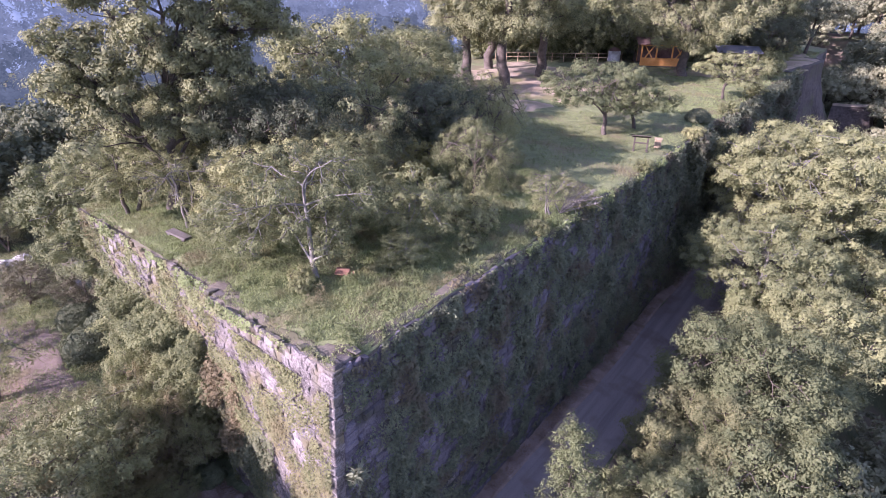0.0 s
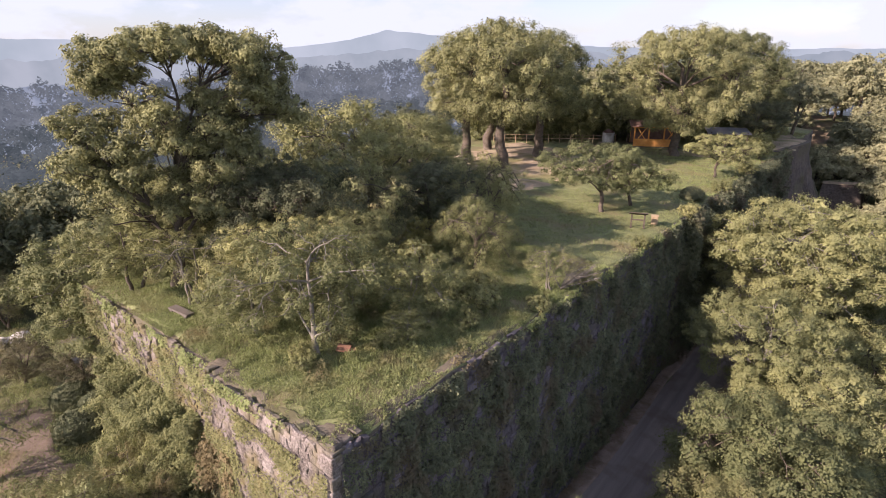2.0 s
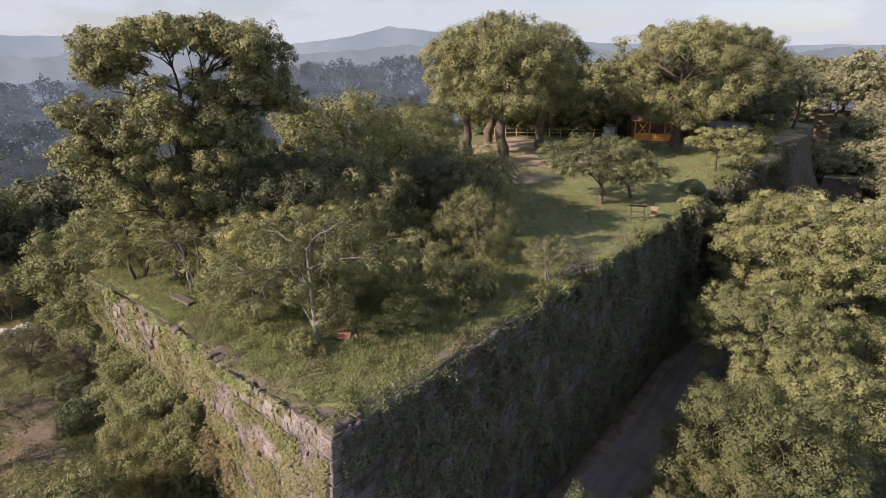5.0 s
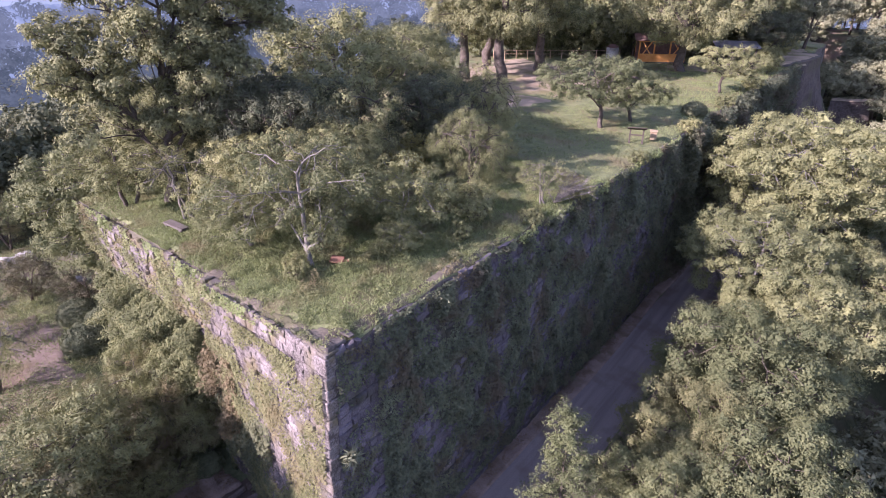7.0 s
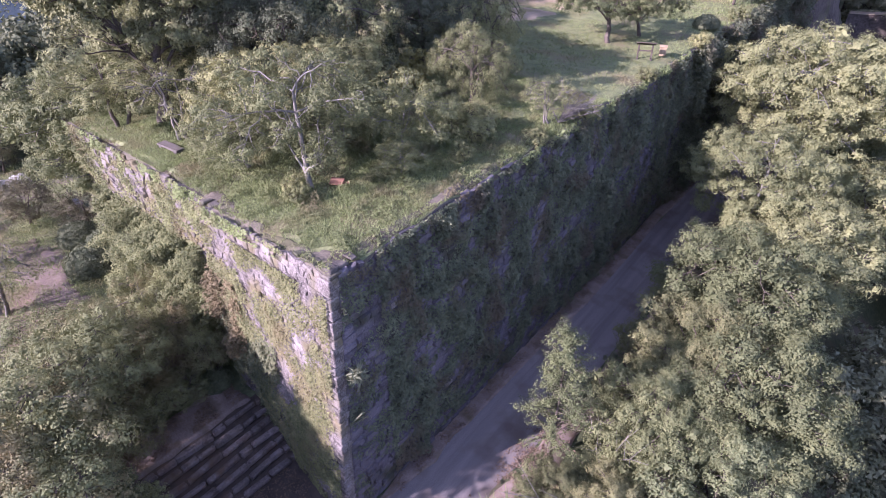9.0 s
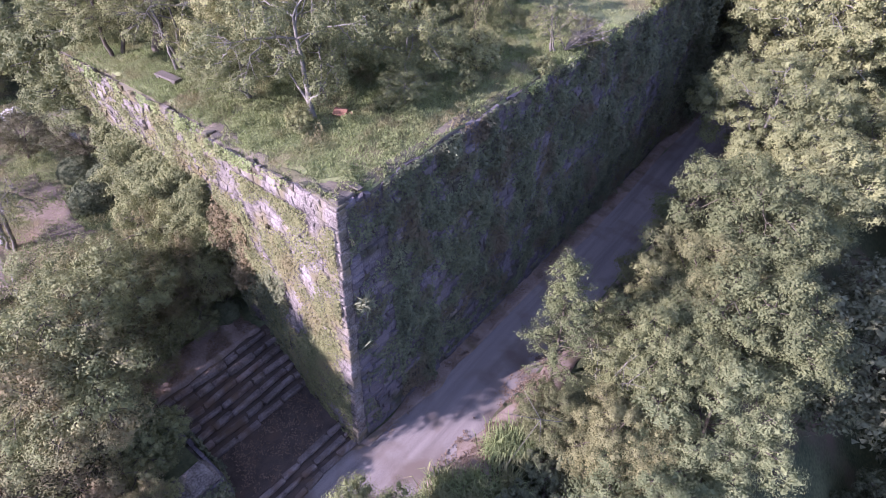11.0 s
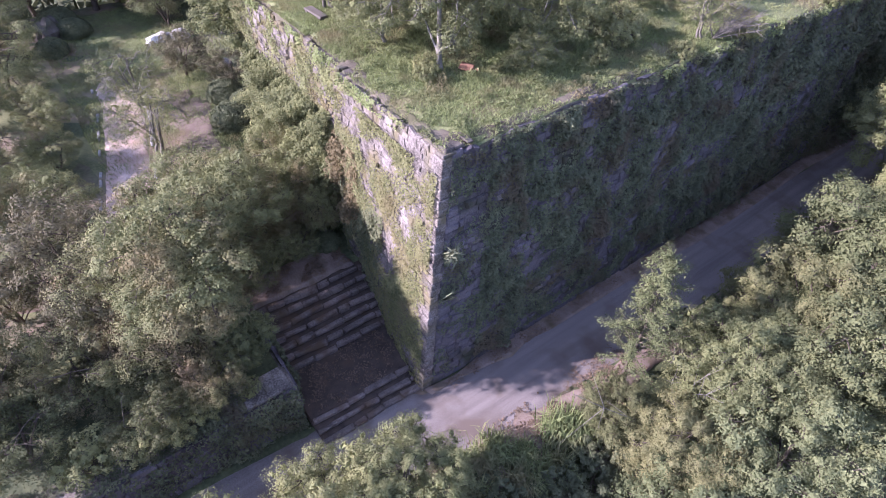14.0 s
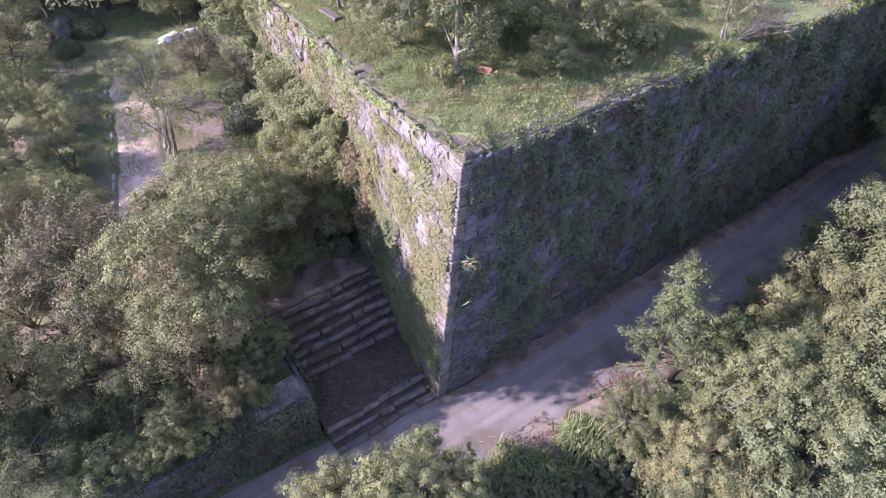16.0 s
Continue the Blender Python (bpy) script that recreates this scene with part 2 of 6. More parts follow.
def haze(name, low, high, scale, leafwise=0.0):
    """Far hills seen through miles of bright air: a plain glowing backdrop, the haze painted as emission."""
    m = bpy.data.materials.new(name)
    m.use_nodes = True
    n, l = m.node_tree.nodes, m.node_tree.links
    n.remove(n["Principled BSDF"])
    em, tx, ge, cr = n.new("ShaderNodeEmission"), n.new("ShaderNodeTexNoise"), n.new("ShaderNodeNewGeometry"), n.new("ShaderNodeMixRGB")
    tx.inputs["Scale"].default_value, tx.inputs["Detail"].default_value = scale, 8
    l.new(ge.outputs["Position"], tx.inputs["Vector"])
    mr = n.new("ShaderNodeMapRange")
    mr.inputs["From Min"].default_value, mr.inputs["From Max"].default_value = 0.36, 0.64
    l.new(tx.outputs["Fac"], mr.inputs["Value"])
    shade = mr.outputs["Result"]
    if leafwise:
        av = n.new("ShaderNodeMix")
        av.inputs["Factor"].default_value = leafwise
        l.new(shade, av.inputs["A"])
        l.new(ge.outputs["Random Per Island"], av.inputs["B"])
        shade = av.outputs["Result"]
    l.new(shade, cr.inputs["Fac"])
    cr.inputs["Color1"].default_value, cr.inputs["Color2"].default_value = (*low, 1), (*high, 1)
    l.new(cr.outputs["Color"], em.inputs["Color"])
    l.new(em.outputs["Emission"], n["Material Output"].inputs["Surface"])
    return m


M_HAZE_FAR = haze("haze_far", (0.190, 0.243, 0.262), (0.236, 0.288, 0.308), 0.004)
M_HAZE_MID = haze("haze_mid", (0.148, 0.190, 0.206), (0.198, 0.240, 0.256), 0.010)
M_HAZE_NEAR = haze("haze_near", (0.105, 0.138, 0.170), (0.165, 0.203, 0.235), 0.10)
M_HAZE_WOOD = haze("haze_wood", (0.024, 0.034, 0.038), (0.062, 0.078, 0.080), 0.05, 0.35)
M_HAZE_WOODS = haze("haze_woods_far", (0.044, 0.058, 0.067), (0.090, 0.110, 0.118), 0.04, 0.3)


# ---- mesh helpers ----
def mesh_np(name, verts, faces, mat, smooth=False):
    """A mesh from arrays: verts (n, 3), faces (m, k)."""
    verts, faces = np.asarray(verts, dtype=np.float32), np.asarray(faces, dtype=np.int32)
    me = bpy.data.meshes.new(name)
    k = faces.shape[1]
    me.vertices.add(len(verts))
    me.vertices.foreach_set("co", verts.ravel())
    me.loops.add(faces.size)
    me.loops.foreach_set("vertex_index", faces.ravel())
    me.polygons.add(len(faces))
    me.polygons.foreach_set("loop_start", np.arange(0, faces.size, k, dtype=np.int32))
    me.polygons.foreach_set("loop_total", np.full(len(faces), k, dtype=np.int32))
    me.polygons.foreach_set("use_smooth", np.resize(np.asarray(smooth, dtype=bool), len(faces)))
    me.update(calc_edges=True)
    me.materials.append(mat)
    return me


def thing(name, label, category, group="", kind="", at=(0, 0, 0), turn=0.0):
    ob = tagged(new(name), label, category, group, kind)
    ob.empty_display_size = 0.3
    ob.matrix_basis = pose(*at, 0, 0, turn)
    return ob


def piece(name, me, parent, label="", kind=""):
    ob = new(name, me)
    ob.parent = parent
    return tagged(ob, label, "", "", kind)


def part(name, bm, mat, parent, label=""):
    me = bpy.data.meshes.new(name)
    bm.to_mesh(me)
    bm.free()
    me.materials.append(mat)
    return piece(name, me, parent, label)


def block(size, centre=(0, 0, 0), bevel=0.02, turn=None, jitter=0.0, rng=None, segments=1):
    """A bevelled box as a bmesh."""
    bm = bmesh.new()
    bmesh.ops.create_cube(bm, size=1)
    for v in bm.verts:
        v.co = Vector((v.co.x * size[0], v.co.y * size[1], v.co.z * size[2]))
        if jitter and rng is not None:
            v.co += Vector(rng.uniform(-jitter, jitter, 3))
    if bevel:
        bmesh.ops.bevel(bm, geom=list(bm.edges), offset=bevel, segments=segments, affect="EDGES", profile=0.5)
    if turn is not None:
        bmesh.ops.rotate(bm, verts=bm.verts, cent=(0, 0, 0), matrix=Euler([radians(a) for a in turn]).to_matrix())
    bmesh.ops.translate(bm, verts=bm.verts, vec=centre)
    return bm


def unit(v):
    return v / np.maximum(np.linalg.norm(v, axis=-1, keepdims=True), 1e-9)


def leaves(centres, normals, sizes, rng, width=0.52):
    """One pointed leaf (a spray of leaves, far off) at each place, as a triangle."""
    n = len(centres)
    normals = unit(normals)
    t = unit(np.cross(normals, unit(rng.normal(size=(n, 3)))))
    b = np.cross(normals, t)
    s = np.asarray(sizes)[:, None]
    foot = centres - t * s * 0.42 - normals * s * 0.10
    v = np.stack([foot - b * s * width * 0.5, foot + b * s * width * 0.5, centres + t * s * 0.58], 1)
    return v.reshape(-1, 3), np.arange(3 * n).reshape(n, 3)


def lumps(balls, rng):
    """The dense inner foliage of each clump: a jagged ball of six-sided rings, as triangles."""
    a = np.linspace(0, 2 * np.pi, 6, endpoint=False)
    el = np.array([-0.9, -0.35, 0.35, 0.9])
    d = np.stack([np.cos(a)[None] * np.cos(el)[:, None], np.sin(a)[None] * np.cos(el)[:, None], np.repeat(np.sin(el)[:, None], 6, 1)], -1).reshape(-1, 3)
    i, j = np.meshgrid(np.arange(3), np.arange(6), indexing="ij")
    face = np.stack([i * 6 + j, i * 6 + (j + 1) % 6, (i + 1) * 6 + (j + 1) % 6, (i + 1) * 6 + j], -1).reshape(-1, 4)
    face = np.concatenate([face, [[18, 19, 20, 21], [18, 21, 22, 23]]])
    face = np.concatenate([face[:, [0, 1, 2]], face[:, [0, 2, 3]]])
    c, r = np.array([b[0] for b in balls]), np.array([b[1] for b in balls])
    v = c[:, None] + d[None] * r[:, None] * rng.uniform(0.72, 1.2, (len(c), len(d), 1))
    return v.reshape(-1, 3), (face[None] + (np.arange(len(c)) * len(d))[:, None, None]).reshape(-1, 3)


def tubes(paths, sides=6):
    """Tapered limbs: each path is (points (k, 3), radii (k,))."""
    vs, fs, base = [], [], 0
    for pts, rad in paths:
        pts, rad = np.asarray(pts, float), np.asarray(rad, float)
        k = len(pts)
        d = unit(np.gradient(pts, axis=0))
        ref = np.where(np.abs(d[:, 2:3]) > 0.9, np.array([[1.0, 0, 0]]), np.array([[0, 0, 1.0]]))
        u = unit(np.cross(d, ref))
        w = np.cross(d, u)
        a = np.linspace(0, 2 * np.pi, sides, endpoint=False)
        ring = pts[:, None] + rad[:, None, None] * (np.cos(a)[None, :, None] * u[:, None] + np.sin(a)[None, :, None] * w[:, None])
        vs.append(ring.reshape(-1, 3))
        i = np.arange(k - 1)[:, None] * sides
        j = np.arange(sides)[None]
        jn = (j + 1) % sides
        fs.append(np.stack([i + j, i + jn, i + sides + jn, i + sides + j], -1).reshape(-1, 4) + base)
        base += k * sides
    return np.concatenate(vs), np.concatenate(fs)


def bezier(a, b, c, k):
    s = np.linspace(0, 1, k)[:, None]
    return (1 - s) ** 2 * a + 2 * s * (1 - s) * b + s * s * c


def spread_points(rng, n, shape):
    """n directions kept apart from one another, within shape(rng) -> (3,)."""
    out = []
    for _ in range(n):
        cand = [shape(rng) for _ in range(9)]
        if out:
            o = np.array(out)
            cand.sort(key=lambda q: -np.min(np.linalg.norm(o - q, axis=1)))
        out.append(cand[0])
    return np.array(out)


def tree_meshes(name, seed, height, radius, base, lobes, lobe_r, trunk_r, leaf=0.25, clumps=12, per=28, lean=(0.0, 0.0), flat=0.7,
                leaf_mat=None, bark=None, droop=0.0, fill=0.35, stems=1, twig=0.02, puff=0.42, fine=True, lowest=2, core=0.5, wide=0.85, clusters=()):
    """Trunk-and-limbs mesh and crown mesh. The crown is made of lobes, each a ball of leaf clumps carried by a limb."""
    rng = np.random.default_rng(seed)
    top = np.array([lean[0], lean[1], 0.0])
    mid = (height + base) / 2

    def inside(r):
        d = unit(r.normal(size=3))
        q = r.uniform(fill, 1) ** 0.5
        return np.array([d[0] * (radius - lobe_r * 0.7), d[1] * (radius - lobe_r * 0.7), d[2] * max(0.1, (height - base) / 2 - lobe_r * 0.6)]) * q

    centres = spread_points(rng, lobes, inside) + top + np.array([0, 0, mid])
    hub_of = None
    if clusters:
        # boughs in separate masses: (side from, side to, height from, height to, how many), side runs along (0.42, 0.91)
        own, hub_of = [], []
        for s0, s1, h0, h1, many in clusters:
            side, up, deep = rng.uniform(s0, s1, many), rng.uniform(h0, h1, many), rng.normal(size=many) * 1.3
            side[0], up[0], deep[0] = (s0 + s1) / 2, h0, 0.0
            hub_of += [len(hub_of)] * many
            own.append(np.stack([0.42 * side - 0.907 * deep, 0.907 * side + 0.42 * deep, up], 1))
        centres = np.concatenate(own)
    else:
        hubs = max(3, lobes // 5)
        hub_of = [int(np.argmin(np.linalg.norm(centres[:hubs] - c, axis=1))) for c in centres]
    paths, twigs, stem_lines = [], [], []
    for k in range(stems):
        off = np.array([0, 0, 0]) if stems == 1 else np.append(rng.uniform(-0.25, 0.25, 2), 0)
        tip = top * (0.8 if stems == 1 else rng.uniform(0.5, 1.2)) + np.array([0, 0, base + (height - base) * 0.62])
        if stems > 1:
            tip[:2] += rng.uniform(-0.45, 0.45, 2) * radius
        line = bezier(np.array([0, 0, -0.4]) + off, np.array([0, 0, base * 0.7]) + off + rng.normal(size=3) * 0.08 * radius * np.array([1, 1, 0]), tip, 9)
        line[1:-1] += rng.normal(size=(7, 3)) * trunk_r * 0.25
        rad = trunk_r * np.linspace(1, 0.28, 9) ** 0.9
        rad[0] *= 1.35
        stem_lines.append(line)
        paths.append((line, rad))
    vs_c, ns_c, sz_c = [], [], []
    boughs = {}
    for index, c in enumerate(centres):
        line = stem_lines[rng.integers(stems)]
        low = [i for i in range(lowest, 9) if line[i][2] < c[2] - 0.06 * height] or [lowest]
        i = low[-1] if rng.random() < 0.6 else low[rng.integers(len(low))]
        start = line[i]
        ctrl = start * 0.45 + c * 0.55 + np.array([0, 0, (0.12 if not droop else 0.3) * np.linalg.norm(c - start)])
        limb = bezier(start, ctrl, c, 6)
        limb[1:-1] += rng.normal(size=(4, 3)) * 0.05 * lobe_r
        r0 = trunk_r * (0.44 - 0.025 * i)
        if hub_of[index] in boughs:
            # a side branch springs from its bough
            start = boughs[hub_of[index]][rng.integers(2, 5)]
            limb = bezier(start, start * 0.5 + c * 0.5 + np.array([0, 0, 0.10 * np.linalg.norm(c - start)]), c, 6)
            limb[1:-1] += rng.normal(size=(4, 3)) * 0.09 * lobe_r
            r0 *= 0.45
        boughs.setdefault(hub_of[index], limb)
        paths.append((limb, np.linspace(r0, max(0.012, r0 * 0.25), 6)))
        lr = lobe_r * rng.uniform(0.75, 1.25)

        def shell(r):
            d = unit(r.normal(size=3) + np.array([0, 0, 0.35]))
            return d * r.uniform(0.65, 1.0)
        dirs = spread_points(rng, clumps, shell)
        for k, d in enumerate(dirs):
            e = c + d * lr * np.array([1, 1, flat])
            if droop:
                e[2] -= droop * lr * rng.uniform(0.3, 1.0)
            st = limb[rng.integers(3, 6)]
            if fine and k % 2 == 0:
                twigs.append((np.array([st, (st + e) / 2 + rng.normal(size=3) * 0.16 * lr, e]), np.array([twig * 1.6, twig, twig * 0.4])))
            m = int(per * rng.uniform(0.6, 1.4))
            pr = lr * puff * rng.uniform(0.7, 1.25) * np.array([1, 1, min(1.1, flat + (0.6 if droop else 0.15))])
            way = unit(rng.normal(size=(m, 3)) + np.array([0, 0, 0.5]) + 0.45 * unit(e - c))
            ruffle = 1 + 0.13 * np.sin(way[:, :1] * 7 + e[0] * 9) * np.cos(way[:, 1:2] * 6 + e[1] * 7)
            sp = way * rng.uniform(0.5, 1.22, (m, 1)) * ruffle * pr
            pos = e + sp
            if core:
                # larger shaded leaves fill the heart of the clump
                heart = unit(rng.normal(size=(14, 3)))
                vs_c.append(e + heart * rng.uniform(0.1, 1.25, (14, 1)) * pr * core)
                ns_c.append(heart + rng.normal(size=(14, 3)) * 0.5 + np.array([0, 0, 0.3]))
                sz_c.append(pr[0] * core * rng.uniform(0.8, 1.35, 14))
            vs_c.append(pos)
            ns_c.append(unit(sp) * 0.6 + unit(pos - c) * 0.62 + np.array([0, 0, 0.3]) + rng.normal(size=(m, 3)) * 0.34)
            sz_c.append(leaf * rng.uniform(0.6, 1.35, m))
    v, f = leaves(np.concatenate(vs_c), np.concatenate(ns_c), np.concatenate(sz_c), rng, wide)
    tv, tf = tubes(paths, 6 if fine else 5)
    if twigs:
        wv, wf = tubes(twigs, 3)
        tv, tf = np.concatenate([tv, wv]), np.concatenate([tf, wf + len(tv)])
    return mesh_np(name + "_trunk", tv, tf, bark or M_BARK, True), mesh_np(name + "_crown", v, f, leaf_mat or M_LEAF_OLIVE)


def tree(meshes, at, label, category="tree", name="tree", group="", size=1.0, turn=0.0, tall=1.0, crown=""):
    ob = thing(name, label, category, group)
    piece("trunk", meshes[0], ob)
    if meshes[1]:
        piece("crown", meshes[1], ob, crown)
    ob.matrix_basis = Matrix.LocRotScale(at, Euler((0, 0, radians(turn))), (size, size, size * tall))
    return ob


def recoloured(meshes, mat):
    crown = meshes[1].copy()
    crown.materials[0] = mat
    return meshes[0], crown


# ---- ground ----
def smooth(a, b, x):
    s = np.clip((x - a) / (b - a), 0, 1)
    return s * s * (3 - 2 * s)


def road_z(y):
    return 0.035 * np.maximum(0, y - 25)


def hills(x, y):
    return (np.sin(x * 0.011 + 1.3) * np.cos(y * 0.009 - 0.4) + 0.6 * np.sin(x * 0.023 - y * 0.017 + 2) + 0.4 * np.sin(x * 0.05 + y * 0.043))


def ground_z(x, y):
    x, y = np.asarray(x, float), np.asarray(y, float)
    z = road_z(y) + 0 * x
    # bank to the valley side of the road
    fall = -0.55 * np.clip(x - 5.4, 0, 16) * (1 - smooth(45, 100, y)) + 0.12 * np.clip(x - 5.4, 0, 40) * smooth(60, 120, y)
    z = z + fall - 0.5 * np.clip(x - 13, 0, 14) * (1 - smooth(25, 70, y))
    # raised garden behind the retaining wall
    garden = (x < -6.5) | ((x < -2.0) & (y < -6.3))
    z = np.where(garden & (y < 1), 2.3, z)
    z = np.where((x < -20.6), 2.3 * (1 - smooth(3, 25, y)), z)
    # the hill falls away behind and beside
    d = np.maximum(np.maximum(-50 - x, 0), np.maximum(-45 - y, 0))
    d = np.maximum(d, np.maximum(0, np.where(x < -22, y - 4, 0)) * smooth(-22, -34, x))
    d = np.maximum(d, np.maximum(0, x - 45))
    north = np.maximum(0, y - 135)
    z = np.where((y > 92) & (x > -40) & (x < 60), np.maximum(z, 11.5 * smooth(92, 112, y)), z)
    far = -38 + 9 * hills(x, y) - 45 * smooth(260, 520, np.hypot(x, y))
    drop = z - 0.42 * d - 0.30 * north
    return np.maximum(drop, far)


def ground_mesh():
    s = np.sinh(np.linspace(-6.4, 6.4, 110)) * 11.0
    xs = np.unique(np.concatenate([s, np.linspace(-60, 60, 81), [-6.52, -6.48, -2.02, -1.98, 5.4]]))
    ys = np.unique(np.concatenate([s, np.linspace(-50, 130, 91), [-6.32, -6.28, 0.98, 1.02]]))
    gx, gy = np.meshgrid(xs, ys, indexing="ij")
    gz = ground_z(gx, gy)
    rough = np.array([noise.noise(Vector((a * 0.35, b * 0.35, 0))) for a, b in zip(gx.ravel(), gy.ravel())]).reshape(gx.shape)
    flat_zone = (gx > -6.6) & (gx < 5.6) & (gy < 95)
    gz = gz + rough * np.where(flat_zone, 0.02, 0.18)
    nx, ny = len(xs), len(ys)
    i, j = np.meshgrid(np.arange(nx - 1), np.arange(ny - 1), indexing="ij")
    a = (i * ny + j).ravel()
    f = np.stack([a, a + ny, a + ny + 1, a + 1], 1)
    return mesh_np("ground", np.stack([gx, gy, gz], -1).reshape(-1, 3), f, M_FOREST_FLOOR, True)


tagged(new("ground", ground_mesh()), "dark leaf-littered forest ground falling away to a wooded valley", "ground", kind="structure")


def strip(name, left, right, mat, label, category, lift=0.03, cuts=10, rough=0.0, height=ground_z, kind="structure", seed=3):
    """A sheet between two edge lines with ragged borders, laid on the ground."""
    rng = np.random.default_rng(seed)
    left, right = np.array(left, float), np.array(right, float)
    k = len(left)
    fine = np.linspace(0, k - 1, (k - 1) * 8 + 1)
    L = np.stack([np.interp(fine, np.arange(k), left[:, a]) for a in (0, 1)], 1)
    R = np.stack([np.interp(fine, np.arange(k), right[:, a]) for a in (0, 1)], 1)
    n = len(fine)
    L += rng.normal(size=(n, 2)) * rough
    R += rng.normal(size=(n, 2)) * rough
    s = np.linspace(0, 1, cuts)[None, :, None]
    g = L[:, None] * (1 - s) + R[:, None] * s
    z = height(g[..., 0], g[..., 1]) + lift
    z[:, 0] -= lift * 1.5
    z[:, -1] -= lift * 1.5
    v = np.concatenate([g, z[..., None]], -1).reshape(-1, 3)
    i, j = np.meshgrid(np.arange(n - 1), np.arange(cuts - 1), indexing="ij")
    a = (i * cuts + j).ravel()
    f = np.stack([a, a + cuts, a + cuts + 1, a + 1], 1)
    return tagged(new(name, mesh_np(name, v, f, mat, True)), label, category, kind=kind)


strip("road", [(-0.9, -40), (-0.9, -7), (-0.6, -3), (0.5, -1.2), (1.0, 6), (1.1, 30), (1.6, 60), (5.2, 74), (8.0, 84), (11.5, 99)],
      [(3.6, -40), (3.6, -7), (3.7, -3), (4.1, 0), (4.6, 6), (5.0, 30), (5.3, 60), (8.6, 73), (11.4, 82), (15, 93)], M_ROAD,
      "dusty grey dirt road worn by wheels along the wall", "road", lift=0.05, rough=0.10)
strip("road_verge", [(3.5, -12), (3.6, -4), (4.0, 0), (4.5, 6), (4.9, 30), (5.0, 60)],
      [(4.6, -12), (4.8, -4), (5.6, 0), (5.7, 6), (6.0, 30), (6.2, 60)], M_VERGE,
      "pinkish bare earth verge with fallen leaves beside the road", "verge", lift=0.09, rough=0.28)

strip("wall_foot", [(0.40, -1.3), (0.40, 6), (0.40, 30), (0.40, 68)], [(0.95, -1.1), (1.35, 6), (1.5, 30), (1.8, 68)], M_VERGE,
      "reddish earth and dead leaves along the foot of the wall", "verge", lift=0.085, rough=0.12, seed=16)

# ---- the fort: an earth platform behind battered stone walls ----
TOP = 12.0
LEFT_LEN, SPLIT, END_Y = 20.3, 7.6, 96.0


def left_edge(y):
    return np.interp(y, [0, 3, 20, 38, 60, END_Y], [-20.3, -21.0, -24, -33, -40, -42])


def top_z(x, y):
    """Height of the grassy platform."""
    x, y = np.asarray(x, float), np.asarray(y, float)
    edge = np.minimum(-x, y)
    swell = 0.10 * np.sin(x * 0.31 + 0.4) * np.sin(y * 0.23) + 0.05 * np.sin(x * 1.3 + y * 0.9) + 0.04 * np.sin(y * 1.7 - x * 0.6)
    sag = (1 - smooth(0.0, 0.55, edge)) * (0.11 + 0.09 * np.sin(x * 2.3 + 1.7 * np.sin(y * 0.9)) + 0.08 * np.sin(y * 1.9 + 1.3 * np.sin(x * 1.1)))
    return TOP + swell * smooth(0.2, 3, edge) + 0.12 * smooth(0, 2.5, edge) - sag


def right_face(u, z):
    """Point of the long shaded wall at u metres from the corner, and its outward normal."""
    k = (TOP - z) / TOP
    return np.stack([0.45 * k + 0 * u, u - 1.25 * k * np.clip(1 - u / 3.0, 0, 1), z + 0 * u], -1)


def left_face(u, z):
    """Point of the sunlit wall at u metres from the corner; past SPLIT it stands a little back."""
    k = (TOP - z) / TOP
    return np.stack([-u + 0.45 * k * np.clip(1 - u / 3.0, 0, 1), -(1.25 - 0.95 * smooth(0, 6.5, u)) * k + np.where(u > SPLIT, 0.40, 0.0), z + 0 * u], -1)


def fort_core():
    """The mass of the fort behind its facing stones."""
    ring_top = [(0, 0), (0, END_Y), (-42, END_Y), (-40, 60), (-33, 38), (-24, 20), (-21, 3), (-LEFT_LEN, 0.40), (-SPLIT, 0.40), (-SPLIT, 0), (-3.2, 0)]
    ring_low = [(0.45, -1.25), (0.45, END_Y), (-43, END_Y + 1), (-41.5, 60), (-34.5, 38), (-25.5, 20), (-22.2, 3), (-LEFT_LEN - 0.8, 0.10), (-SPLIT, 0.10), (-SPLIT, -0.30), (-3.2, -0.78)]
    bm = bmesh.new()
    lo = [bm.verts.new((x, y, -0.02)) for x, y in ring_low]
    hi = [bm.verts.new((x, y, TOP - 0.32)) for x, y in ring_top]
    n = len(lo)
    for i in range(n):
        bm.faces.new((lo[i], lo[(i + 1) % n], hi[(i + 1) % n], hi[i]))
    bm.faces.new(hi)
    bmesh.ops.recalc_face_normals(bm, faces=bm.faces)
    me = bpy.data.meshes.new("fort_core")
    bm.to_mesh(me)
    bm.free()
    me.materials.append(M_MORTAR)
    return me


wall_left = tagged(new("wall_south"), "sunlit pale rubble-stone fort wall patched with moss and creepers", "wall", kind="structure")
wall_right = tagged(new("wall_east"), "tall shaded stone fort wall overgrown with ivy", "wall", kind="structure")
tagged(new("fort_core", fort_core()), "massive earth and mortar core of the bastion", "wall", kind="structure")


